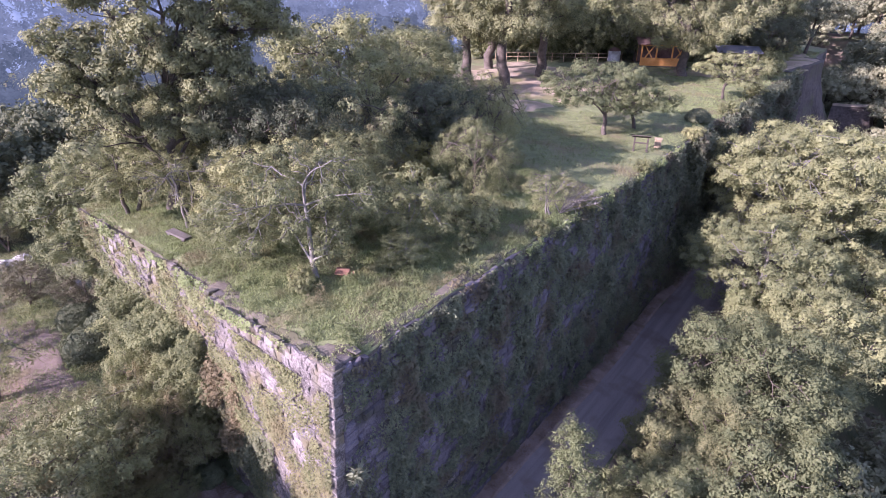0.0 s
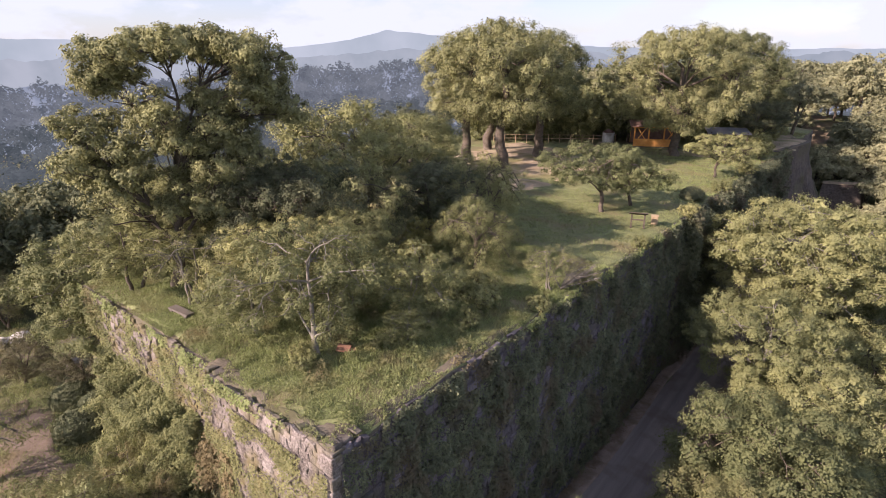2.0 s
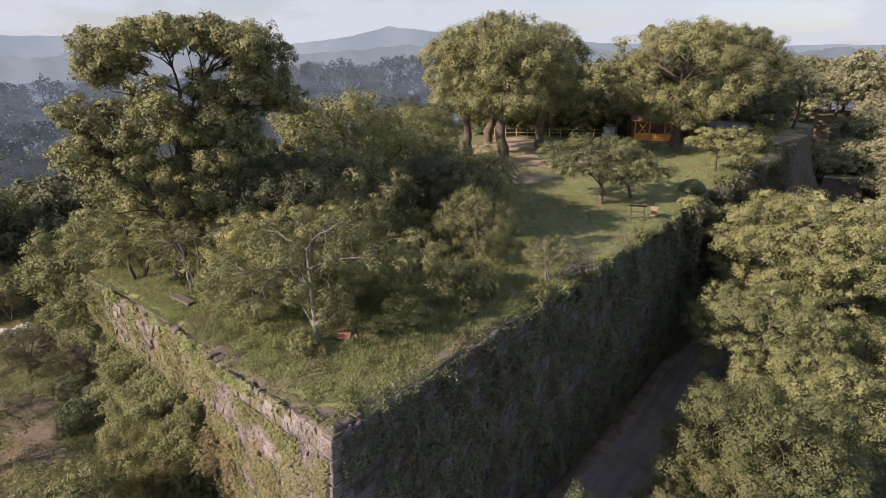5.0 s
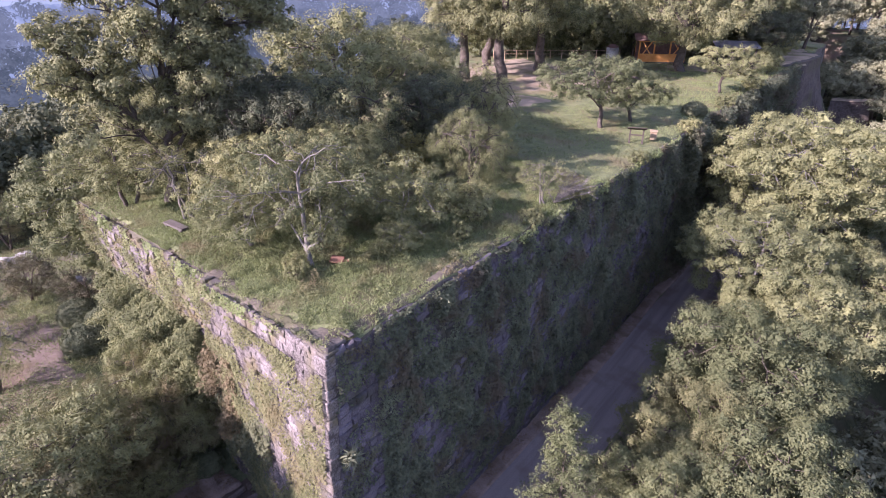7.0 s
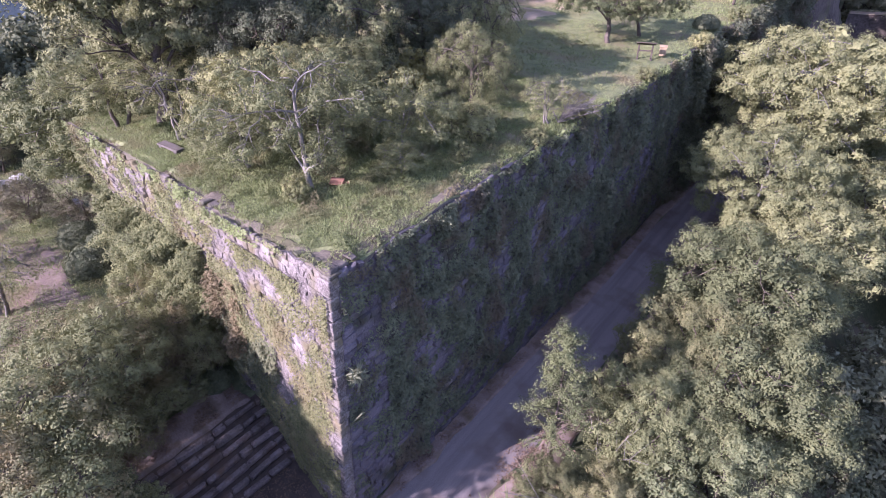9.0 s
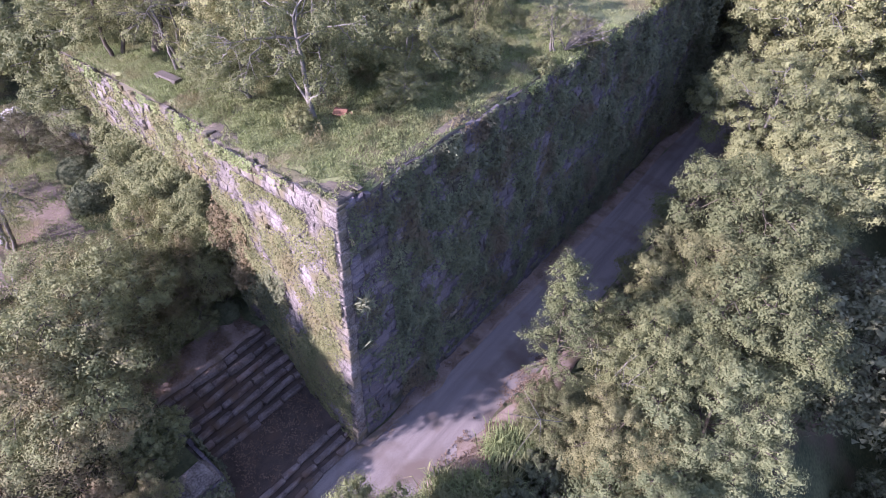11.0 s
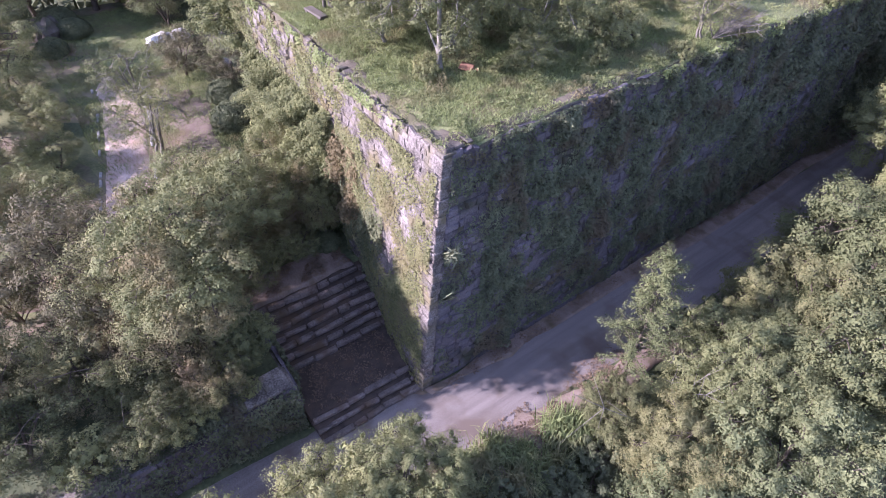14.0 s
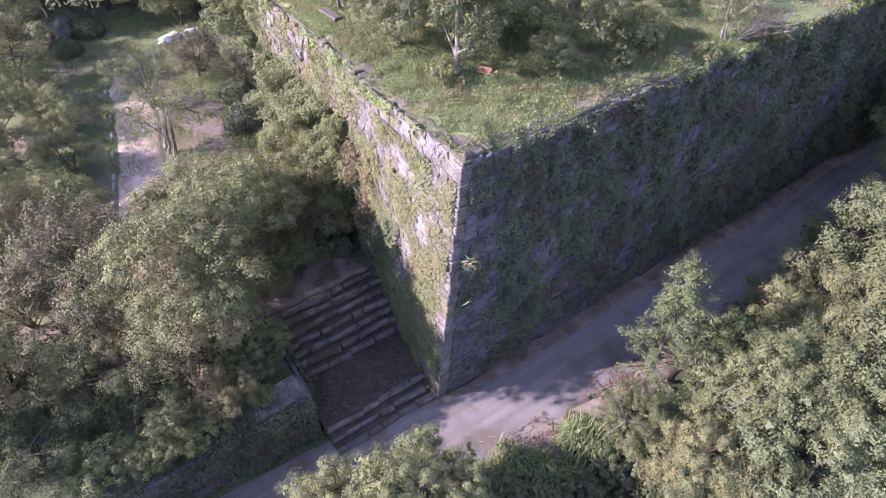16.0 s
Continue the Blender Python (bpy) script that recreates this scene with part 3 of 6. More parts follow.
def platform():
    ys = np.concatenate([np.linspace(0.02, 20, 60), np.linspace(20.8, END_Y, 60)])
    s = np.linspace(0, 1, 60)
    gy = np.repeat(ys[:, None], 60, 1)
    gx = left_edge(gy) * s[None] ** 1.2 * 0.998 - 0.02
    gz = top_z(gx, gy)
    v = np.stack([gx, gy + np.where((gx < -SPLIT) & (gy < 0.5), 0.42, 0), gz], -1)
    # the turf turns down over the edge
    down = np.array([0, 0, -0.5])
    v = np.concatenate([v[:, :1] + down, v], 1)
    v = np.concatenate([v[:1] + down, v], 0)
    rows, cols = v.shape[:2]
    i, j = np.meshgrid(np.arange(rows - 1), np.arange(cols - 1), indexing="ij")
    a = (i * cols + j).ravel()
    me = mesh_np("platform", v.reshape(-1, 3), np.stack([a, a + 1, a + cols + 1, a + cols], 1), M_GRASS, True)
    me.materials.append(M_SOIL)
    bare = (i < 2) | (j < 1)
    me.polygons.foreach_set("material_index", bare.ravel().astype(np.int32))
    return me


tagged(new("lawn", platform()), "uneven sunlit grass on top of the fort", "lawn", kind="structure")


def end_bastion():
    """Where the long wall swings outward at its far end, its bare foot flaring to the road."""
    q = np.linspace(0, 1, 30)
    at = [0, 0.15, 0.3, 0.5, 0.75, 1]
    tx, ty = np.interp(q, at, [0.0, 0.5, 1.2, 1.75, 1.1, -2.6]), np.interp(q, at, [68.5, 72.5, 76.0, 80.0, 82.5, 84.5])
    lx, ly = np.interp(q, at, [0.5, 2.2, 4.8, 6.6, 6.6, 3.0]), np.interp(q, at, [67.5, 70.5, 74.0, 79.0, 85.0, 90.0])
    h = np.linspace(0, 1, 16)
    k = (1 - h[:, None]) ** 1.7
    x, y = tx + (lx - tx) * k, ty + (ly - ty) * k
    z = 0.2 + (TOP - 0.1) * h[:, None] + 0 * x
    wob = np.array([noise.fractal(Vector((a * 0.5, b * 0.5, c * 0.5)), 0.9, 2.0, 3) for a, b, c in zip(x.ravel(), y.ravel(), z.ravel())]).reshape(x.shape)
    x = x + 0.30 * wob * np.sin(np.pi * np.clip(h[:, None], 0, 0.97))
    cap = np.stack([np.full(30, -3.2), ty, np.full(30, TOP + 0.1)], -1)
    v = np.concatenate([np.stack([x, y, z], -1).reshape(-1, 3), cap])
    i, j = np.meshgrid(np.arange(16), np.arange(29), indexing="ij")
    a = (i * 30 + j).ravel()
    return mesh_np("wall_end", v, np.stack([a, a + 1, a + 31, a + 30], 1), M_RAW_WALL)


tagged(new("wall_end", end_bastion()), "bare brown crumbling end of the fort wall with a pale path on top", "wall", kind="structure")


strip("wall_path", [(-3.0, 66.5), (-3.2, 72), (-3.2, 77), (-2.9, 81.5)], [(-1.1, 66.5), (-0.1, 73), (0.9, 78), (1.2, 81.2)], M_SAND, "pale trodden path along the end of the wall top", "path",
      lift=0.06, rough=0.12, height=lambda a, b: 0 * a + TOP + 0.12, seed=14)


def lower_wall():
    """A lower wall that goes on from the flared foot of the fort's end, with a pale worn top."""
    ob = tagged(new("wall_low"), "lower grey-brown wall with a pale worn top beyond the fort", "wall", kind="structure")
    u, h = np.linspace(0, 1, 24), np.linspace(0, 1, 12)
    x = 3.6 + 4.6 * u[None] + 0.8 * (1 - h[:, None]) ** 1.5 * u[None]
    y = 84.6 - 1.6 * (1 - h[:, None]) ** 1.5 + 1.2 * u[None] ** 2
    z = 0.6 + 5.4 * h[:, None] + 0 * x + 0.25 * u[None] * h[:, None]
    wob = np.array([noise.fractal(Vector((a * 0.7, b * 0.7, c * 0.7)), 0.9, 2.0, 3) for a, b, c in zip(x.ravel(), y.ravel(), z.ravel())]).reshape(x.shape)
    v = np.stack([x, y + 0.25 * wob, z], -1)
    side = np.stack([x[:, -1] + 0.0 * h, y[:, -1] + 6.0, z[:, -1]], -1)
    i, j = np.meshgrid(np.arange(11), np.arange(24), indexing="ij")
    a = (i * 25 + j).ravel()
    grid = np.concatenate([v, side[:, None]], 1).reshape(-1, 3)
    piece("wall_face", mesh_np("wall_face", grid, np.stack([a, a + 1, a + 26, a + 25], 1), M_RAW_WALL, True), ob)
    top = np.concatenate([v[-1] + np.array([0, -0.1, 0.05]), v[-1] + np.array([0, 1.6, 0.12])])
    k = np.arange(23)
    piece("worn_top", mesh_np("worn_top", top, np.stack([k, k + 1, k + 25, k + 24], 1), M_SAND, True), ob, "pale trodden earth on the wall")
    back = np.concatenate([v[-1] + np.array([0, 1.6, 0.12]), v[-1] + np.array([0.4, 7.0, -0.2])])
    piece("bank", mesh_np("bank", back, np.stack([k, k + 1, k + 25, k + 24], 1), M_FOREST_FLOOR, True), ob, "overgrown earth behind the wall")


lower_wall()


def sandy_patch(cx, cy, rx, ry, turn, seed, mat=M_SAND, lift=0.13):
    rng = np.random.default_rng(seed)
    k, rings = 40, 6
    a = np.linspace(0, 2 * np.pi, k, endpoint=False)
    wob = 1 + 0.18 * np.sin(3 * a + seed) + 0.10 * np.sin(7 * a) + rng.normal(size=k) * 0.05
    vs = []
    for r in range(rings + 1):
        q = r / rings
        px, py = np.cos(a) * rx * q * wob, np.sin(a) * ry * q * wob
        x = cx + px * math.cos(turn) - py * math.sin(turn)
        y = cy + px * math.sin(turn) + py * math.cos(turn)
        z = top_z(x, y) + lift * (1 - q ** 6) - 0.3 * lift
        vs.append(np.stack([x, y, z], 1))
    i, j = np.meshgrid(np.arange(rings), np.arange(k), indexing="ij")
    f = np.stack([i * k + j, (i + 1) * k + j, (i + 1) * k + (j + 1) % k, i * k + (j + 1) % k], -1).reshape(-1, 4)
    return mesh_np("bare_patch", np.concatenate(vs), f, mat, True)


for cx, cy, rx, ry, tu, sd in ((-15.6, 33.5, 3.4, 3.0, 0.5, 1), (-21.5, 44.0, 9.0, 12.0, 0.25, 2), (-2.2, 77, 3.2, 9.0, 0.0, 3), (-7, 62, 4.5, 3.0, 0.2, 4)):
    tagged(new("bare_ground", sandy_patch(cx, cy, rx, ry, tu, sd)), "patch of trodden pale bare earth in the grass", "bare ground", kind="structure")
for cx, cy, rx, ry, tu, sd in ((-0.75, 0.75, 0.9, 0.42, 0.5, 5), (-2.3, 0.42, 0.8, 0.26, 0.1, 6), (-6.9, 0.62, 1.1, 0.4, -0.1, 7), (-0.42, 6.3, 0.3, 1.5, 0.05, 8),
                               (-0.36, 3.4, 0.28, 2.2, 0.0, 9), (-0.34, 9.0, 0.24, 1.8, 0.03, 11), (-4.4, 0.4, 0.6, 0.22, 0.0, 10)):
    tagged(new("bare_soil", sandy_patch(cx, cy, rx, ry, tu, sd, M_SOIL, 0.045)), "dark trodden soil and stone at the platform's edge", "bare ground", kind="structure")


def facing(parent, face, out, u0, u1, z0, z1, split_at, mat, rubble, seed, name="stone", tall=(0.34, 0.52), wide=(0.38, 0.95), lo_z=-1, hi_z=99, depth=(0.02, 0.09), gap=0.016, wobble=0.07,
           skew=0.09, ragged=0.0, lost=0.03):
    """Rough stones laid in wavering courses over a wall face, each fitted to its neighbours: those nearer the corner than split_at are pieces, the rest one mesh."""
    rng = np.random.default_rng(seed)
    outward = np.array(out, float)
    levels = [z0]
    while levels[-1] < z1 - 0.12:
        levels.append(min(levels[-1] + rng.uniform(*tall), z1))
    faces = [(8, 9, 10, 11)]
    for i in range(4):
        j = (i + 1) % 4
        faces += [(i, j, 4 + j, 4 + i), (4 + i, 4 + j, 8 + j, 8 + i)]
    faces = np.array(faces)

    def line(u, k):
        return levels[k] + (wobble * noise.noise(Vector((u * 1.1, k * 3.7, seed))) if 0 < k < len(levels) - 1 else 0.0)

    vs, fs, base, made = [], [], 0, 0
    for k in range(len(levels) - 1):
        joints, u = [], u0
        while u < u1 - 0.12:
            joints.append((u + (rng.uniform(-skew, skew) if u > u0 else 0), u + (rng.uniform(-skew, skew) if u > u0 else 0)))
            u += rng.uniform(*wide)
        joints.append((u1, u1))
        for (b0, t0), (b1, t1) in zip(joints[:-1], joints[1:]):
            drop = rng.random()
            top = k == len(levels) - 2
            if drop < lost or (top and drop < ragged):
                continue
            cu = np.array([b0, b1, t1, t0])
            cz = np.array([line(b0, k), line(b1, k), line(t1, k + 1), line(t0, k + 1)])
            if top:
                cz[2:] += rng.uniform(-0.10, 0.06, 2) * (ragged > 0)
            p = face(cu, cz)
            c = p.mean(0)
            n = np.cross(p[2] - p[0], p[3] - p[1])
            n = n / np.linalg.norm(n)
            order = [0, 1, 2, 3]
            if n @ outward < 0:
                n, order = -n, [1, 0, 3, 2]
            p = p[order]
            size = np.linalg.norm(p - c, axis=1, keepdims=True)
            d = rng.uniform(*depth)
            mid = p + (c - p) * gap / size
            top_face = p + (c - p) * (gap + rng.uniform(0.03, 0.09, (4, 1))) / size + n * d * rng.uniform(0.7, 1.3, (4, 1))
            v = np.concatenate([mid - n * 0.10, mid + n * d * 0.35, top_face])
            if lo_z <= levels[k] < hi_z and b0 < split_at and made < 300:
                ob = piece(name, mesh_np(name, v - c, faces, mat), parent)
                ob.location = c
                made += 1
            else:
                vs.append(v)
                fs.append(faces + base)
                base += 12
    if vs:
        piece("stonework", mesh_np("stonework", np.concatenate(vs), np.concatenate(fs), rubble), parent, kind="stuff")


# ---- creepers on the walls ----
def patchy(p, scale, seed):
    return np.array([noise.fractal(Vector((a * scale + seed, b * scale, c * scale)), 0.9, 2.1, 4) for a, b, c in p])


def creeper(name, parent_label, face, out, u0, u1, z0, z1, count, cover, size, mat, seed, thick=0.25, scale=0.35, power=1.0, soft=0.45):
    rng = np.random.default_rng(seed)
    u = u0 + (u1 - u0) * rng.random(count) ** power
    z = rng.uniform(z0, z1, count)
    p = face(u, z)
    g = patchy(p, scale, seed)
    keep = g + rng.uniform(-soft, soft, count) > cover
    p, g = p[keep], g[keep]
    n = len(p)
    depth = (np.clip((g - cover) * 1.6, 0.03, 1) * thick * rng.random(n))[:, None]
    p = p + np.array(out) * (depth + 0.12)
    nrm = np.array(out) * 0.7 + np.array([0, 0, 0.6]) + rng.normal(size=(n, 3)) * 0.5
    v, f = leaves(p, nrm, size * rng.uniform(0.6, 1.5, n), rng, 0.8)
    return tagged(new(name, mesh_np(name, v, f, mat)), parent_label, "creeper", kind="stuff")


creeper("ivy", "dense dark green ivy clinging to the shaded wall", right_face, (1, 0, 0), 2.0, 22, 0.5, 12, 215000, 0.03, 0.093, M_IVY, 11, thick=0.55, power=1.1, scale=0.75, soft=0.5)
creeper("ivy", "dense dark green ivy along the shaded wall", right_face, (1, 0, 0), 20, 36, 0.5, 12, 70000, -0.12, 0.12, M_IVY, 23, thick=0.6, scale=0.4, soft=0.5)
creeper("ivy", "sparse ivy sprays round the corner of the shaded wall", right_face, (1, 0, 0), 0.3, 2.4, 0.4, 11.8, 14000, 0.1, 0.08, M_IVY, 17, thick=0.3, scale=0.6, soft=0.4)
creeper("ivy", "dense green ivy and brush on the far part of the wall", right_face, (1, 0, 0), 33, 72, 0.5, 12.3, 120000, -0.42, 0.16, M_IVY, 12, thick=1.2)
creeper("wall_moss", "yellow-green moss and creepers on sunlit stone", left_face, (0, -1, 0), 0.1, SPLIT, 0.3, 11.2, 85000, 0.02, 0.07, M_LEAF_MOSS, 13, thick=0.14, scale=0.55)
creeper("wall_creeper", "thick creepers hanging over the broken sunlit wall", left_face, (0, -1, 0), SPLIT, LEFT_LEN, 2.3, 11.6, 95000, 0.05, 0.075, M_LEAF_GARDEN, 14, thick=0.4, scale=0.4)

creeper("wall_bush", "tall olive bushes and creepers massed against the broken wall", left_face, (0, -1, 0), 8.6, 18.6, 2.3, 9.3, 130000, -0.12, 0.085, M_LEAF_OLIVE, 18, thick=1.7, scale=0.55, soft=0.25)
creeper("wall_creeper", "dry brown creepers where the wall breaks back", left_face, (0, -1, 0), 5.8, 9.0, 4.5, 9.0, 9000, 0.0, 0.10, M_LEAF_DRY, 19, thick=0.8, scale=0.7)
# dark foliage added where a shadow lies low on the wall
creeper("wall_creeper", "dark leaves standing in for the shadow low on the sunlit wall", left_face, (0, -1, 0), 3.6, SPLIT, 0.6, 7.0, 16000, 0.12, 0.10, M_LEAF_DARK, 20, thick=0.5, scale=0.6)
creeper("edge_grass", "grass and weeds hanging over the sunlit wall's edge", left_face, (0, -1, 0), 2.2, LEFT_LEN, 11.6, 12.12, 9000, 0.0, 0.08, M_GRASS_BLADE, 15, thick=0.35, scale=0.8)
creeper("edge_grass", "grass and weeds hanging over the shaded wall's edge", right_face, (1, 0, 0), 11, 40, 11.6, 12.12, 6500, -0.05, 0.10, M_GRASS_BLADE, 16, thick=0.4, scale=0.8)

# ---- stairs up to the garden, and the garden's retaining wall ----
stairs = tagged(new("stairs"), "worn stone block steps climbing beside the fort wall", "stairs", kind="structure")
RNG = np.random.default_rng(5)
STEP_Y0 = -6.05


def step_row(x_front, z_top, tread, riser):
    y, STEP_Y1 = STEP_Y0, -1.2 + 0.85 * float(smooth(0, 6.5, -x_front + 0.2))
    while y < STEP_Y1 - 0.2:
        w = min(RNG.uniform(0.6, 1.7), STEP_Y1 - y)
        d = RNG.uniform(0.20, 0.30)
        part("step_stone", block((d, w - RNG.uniform(0.01, 0.05), riser + 0.02), (x_front - d / 2 - RNG.uniform(0, 0.05), y + w / 2, z_top - riser / 2 + RNG.uniform(-0.035, 0.015)), 0.05, turn=(0, RNG.uniform(-4, 4), RNG.uniform(-5, 5)), jitter=0.045, rng=RNG), M_STEP, stairs)
        y += w
    part("tread_fill", block((tread, STEP_Y1 - STEP_Y0, riser + 0.2), (x_front - 0.12 - tread / 2, (STEP_Y0 + STEP_Y1) / 2, z_top - 0.045 - (riser + 0.2) / 2), 0.02, jitter=0.02, rng=RNG), M_LITTER, stairs, "packed earth and dead leaves behind the step stones")


for i in range(3):
    step_row(0.35 - 0.45 * i, 0.19 * (i + 1), 0.45, 0.19)
part("landing", block((2.8, 5.45, 0.55), (-2.2, -3.35, 0.285), 0.03), M_LITTER, stairs, "leaf-littered earth landing between the flights")
for i in range(7):
    step_row(-3.35 - 0.44 * i, 0.57 + 0.245 * (i + 1), 0.44, 0.245)
part("stair_core", block((3.3, 5.5, 0.6), (-5.0, -3.3, 0.25), 0.02), M_MORTAR, stairs)

garden_wall = tagged(new("retaining_wall"), "low thick stone retaining wall along the raised garden", "wall", kind="structure")


def garden_face(u, z):
    return np.stack([-1.35 + 0.05 * (2.5 - z) + 0 * u, -6.2 - u, z + 0 * u], -1)


def stair_side(u, z):
    return np.stack([-1.5 - u, -6.1 + 0 * u, z + 0 * u], -1)


part("wall_core", block((1.15, 26, 2.75), (-2.02, -19.15, 1.1), 0.05), M_MORTAR, garden_wall)
part("wall_core", block((5.2, 0.45, 2.24), (-4.1, -6.38, 1.08), 0.05), M_MORTAR, garden_wall)
y = -6.3
while y > -9.0:
    w = RNG.uniform(0.8, 1.5)
    part("coping_stone", block((RNG.uniform(1.12, 1.22), w - 0.02, 0.16), (-2.0, y - w / 2, 2.55), 0.03, jitter=0.03, rng=RNG), M_STONE, garden_wall)
    y -= w
creeper("ivy", "ivy hanging over the garden wall", garden_face, (1, 0, 0), 0, 24, 0.1, 2.8, 26000, -0.15, 0.095, M_IVY, 21, thick=0.5)
creeper("ivy", "dark creepers matted over the garden wall's top", lambda u, z: np.stack([-2.75 + z, -8.2 - u, 2.45 + 0 * u], -1), (0, 0, 1), 0, 22, 0, 1.5, 26000, -0.25, 0.085, M_IVY, 24, thick=0.35)
creeper("ivy", "ivy on the wall beside the steps", stair_side, (0, 1, 0), 0, 5, 0.4, 2.6, 2500, -0.05, 0.13, M_IVY, 22, thick=0.2)

# coping along the platform's edge
coping = tagged(new("coping"), "flat weathered coping stones along the wall top", "coping", kind="structure")
for y0, y1 in ((0.05, 1.3),):
    y = y0
    while y < y1:
        w = RNG.uniform(0.3, 0.6)
        part("coping_stone", block((RNG.uniform(0.25, 0.5), w - 0.08, 0.14), (-0.26, y + w / 2, TOP + RNG.uniform(-0.03, 0.015)), 0.035, turn=(0, 0, RNG.uniform(-9, 9)), jitter=0.06, rng=RNG), M_SLAB, coping)
        y += w
for x0, x1 in ((-0.7, -1.6), (-6.6, -7.4)):
    x = x0
    while x > x1:
        w = RNG.uniform(0.3, 0.6)
        part("coping_stone", block((w - 0.08, RNG.uniform(0.25, 0.5), 0.14), (x - w / 2, 0.27, TOP + RNG.uniform(-0.03, 0.015)), 0.035, turn=(0, 0, RNG.uniform(-9, 9)), jitter=0.06, rng=RNG), M_SLAB, coping)
        x -= w

# ---- trees ----
GUM = tree_meshes("gum", 101, 12.9, 5.9, 2.6, 1, 0.66, 0.30, leaf=0.10, clumps=8, per=105, lean=(0.7, 1.5), flat=0.62, leaf_mat=M_LEAF_GUM, puff=0.52, lowest=3, core=0.36,
                  clusters=((-0.8, 2.7, 11.1, 11.8, 18), (-2.4, -0.6, 9.6, 10.4, 8), (3.3, 5.8, 10.3, 11.6, 18), (1.9, 4.3, 8.9, 9.9, 10), (4.8, 6.3, 8.2, 9.2, 8), (-3.5, -0.7, 5.4, 8.4, 28),
                            (-0.5, 1.4, 7.4, 9.4, 9), (1.6, 3.3, 7.1, 8.5, 6), (-2.9, 0.5, 4.0, 6.2, 12), (0.7, 2.6, 3.8, 6.6, 9), (1.2, 4.2, 5.2, 7.4, 12), (-0.8, 2.4, 5.6, 7.6, 10),
                            (-2.3, -0.4, 10.2, 11.4, 10), (2.0, 4.0, 11.0, 11.8, 10), (4.2, 5.8, 8.8, 10.4, 9), (3.0, 5.0, 6.4, 8.2, 9)))
GUM_B = tree_meshes("gum_b", 102, 14.8, 6.0, 4.0, 34, 1.5, 0.66, leaf=0.15, clumps=9, per=150, flat=0.75, leaf_mat=M_LEAF_GUM, puff=0.46, fill=0.6, lowest=5, core=0.36)
GUM_C = tree_meshes("gum_c", 103, 14.5, 8.6, 2.0, 56, 1.6, 0.62, leaf=0.155, clumps=9, per=140, flat=0.62, leaf_mat=M_LEAF_GUM, puff=0.46, fill=0.6, lowest=4, core=0.36)
ROUND_DARK = tree_meshes("round_dark", 104, 8.6, 5.4, 1.6, 40, 1.15, 0.35, leaf=0.1, clumps=9, per=120, flat=0.6, leaf_mat=M_LEAF_COOL, puff=0.48, core=0.36)
ROUND_OLIVE = tree_meshes("round_olive", 119, 8.8, 5.0, 1.4, 40, 1.15, 0.35, leaf=0.1, clumps=9, per=130, flat=0.6, leaf_mat=M_LEAF_OLIVE, puff=0.48, core=0.36)
NEAR_A = tree_meshes("near_a", 105, 5.7, 3.5, 0.8, 40, 0.66, 0.17, leaf=0.075, clumps=8, per=82, lean=(-0.35, -0.1), flat=0.55, leaf_mat=M_LEAF_OLIVE, bark=M_BARK_PALE, twig=0.010, puff=0.43, core=0, fill=0.12, wide=0.7)
NEAR_B = tree_meshes("near_b", 106, 3.6, 2.4, 0.3, 26, 0.55, 0.09, leaf=0.075, clumps=8, per=80, lean=(0.1, 0.2), flat=0.55, leaf_mat=M_LEAF_OLIVE, bark=M_BARK_PALE, twig=0.010, puff=0.5, core=0, fill=0.15, wide=0.7)
WEEP = tree_meshes("weep", 107, 4.8, 2.6, 0.7, 30, 0.62, 0.20, leaf=0.06, clumps=10, per=120, flat=0.8, droop=1.0, leaf_mat=M_LEAF_OLIVE, core=0, wide=0.7)
SPREAD = tree_meshes("spread", 108, 4.5, 3.7, 1.3, 34, 0.62, 0.17, leaf=0.08, clumps=8, per=90, lean=(-1.0, 0.3), flat=0.5, leaf_mat=M_LEAF_BRIGHT, core=0)
SPREAD_B = tree_meshes("spread_b", 109, 5.2, 3.8, 1.2, 34, 0.74, 0.15, leaf=0.078, clumps=8, per=95, flat=0.42, leaf_mat=M_LEAF_OLIVE, stems=2, core=0, twig=0.012, puff=0.41, fill=0.15)
BARE_TOP = tree_meshes("twiggy", 124, 3.9, 2.4, 0.9, 26, 0.55, 0.11, leaf=0.065, clumps=7, per=34, flat=0.6, leaf_mat=M_LEAF_OLIVE, bark=M_TWIG, stems=3, core=0, twig=0.016, puff=0.5, fill=0.2)
YELLOW = tree_meshes("yellow", 125, 2.6, 1.3, 0.5, 16, 0.42, 0.06, leaf=0.08, clumps=8, per=60, flat=0.8, leaf_mat=M_LEAF_YELLOW, core=0.5, twig=0.01)
DRY = tree_meshes("dry", 127, 4.2, 2.6, 0.6, 26, 0.6, 0.10, leaf=0.08, clumps=8, per=70, flat=0.6, leaf_mat=M_LEAF_DUSK, stems=2, twig=0.014, puff=0.5, core=0)
ROAD_TREE = tree_meshes("road_tree", 110, 8.5, 3.9, 1.5, 48, 0.78, 0.22, leaf=0.073, clumps=9, per=168, flat=0.7, leaf_mat=M_LEAF_BRIGHT, fill=0.3, puff=0.6, core=0.45)
ROAD_TREE_B = tree_meshes("road_tree_b", 111, 9.5, 4.4, 2.0, 52, 0.85, 0.24, leaf=0.082, clumps=9, per=165, flat=0.66, leaf_mat=M_LEAF_BRIGHT, fill=0.3, puff=0.6, core=0.45)
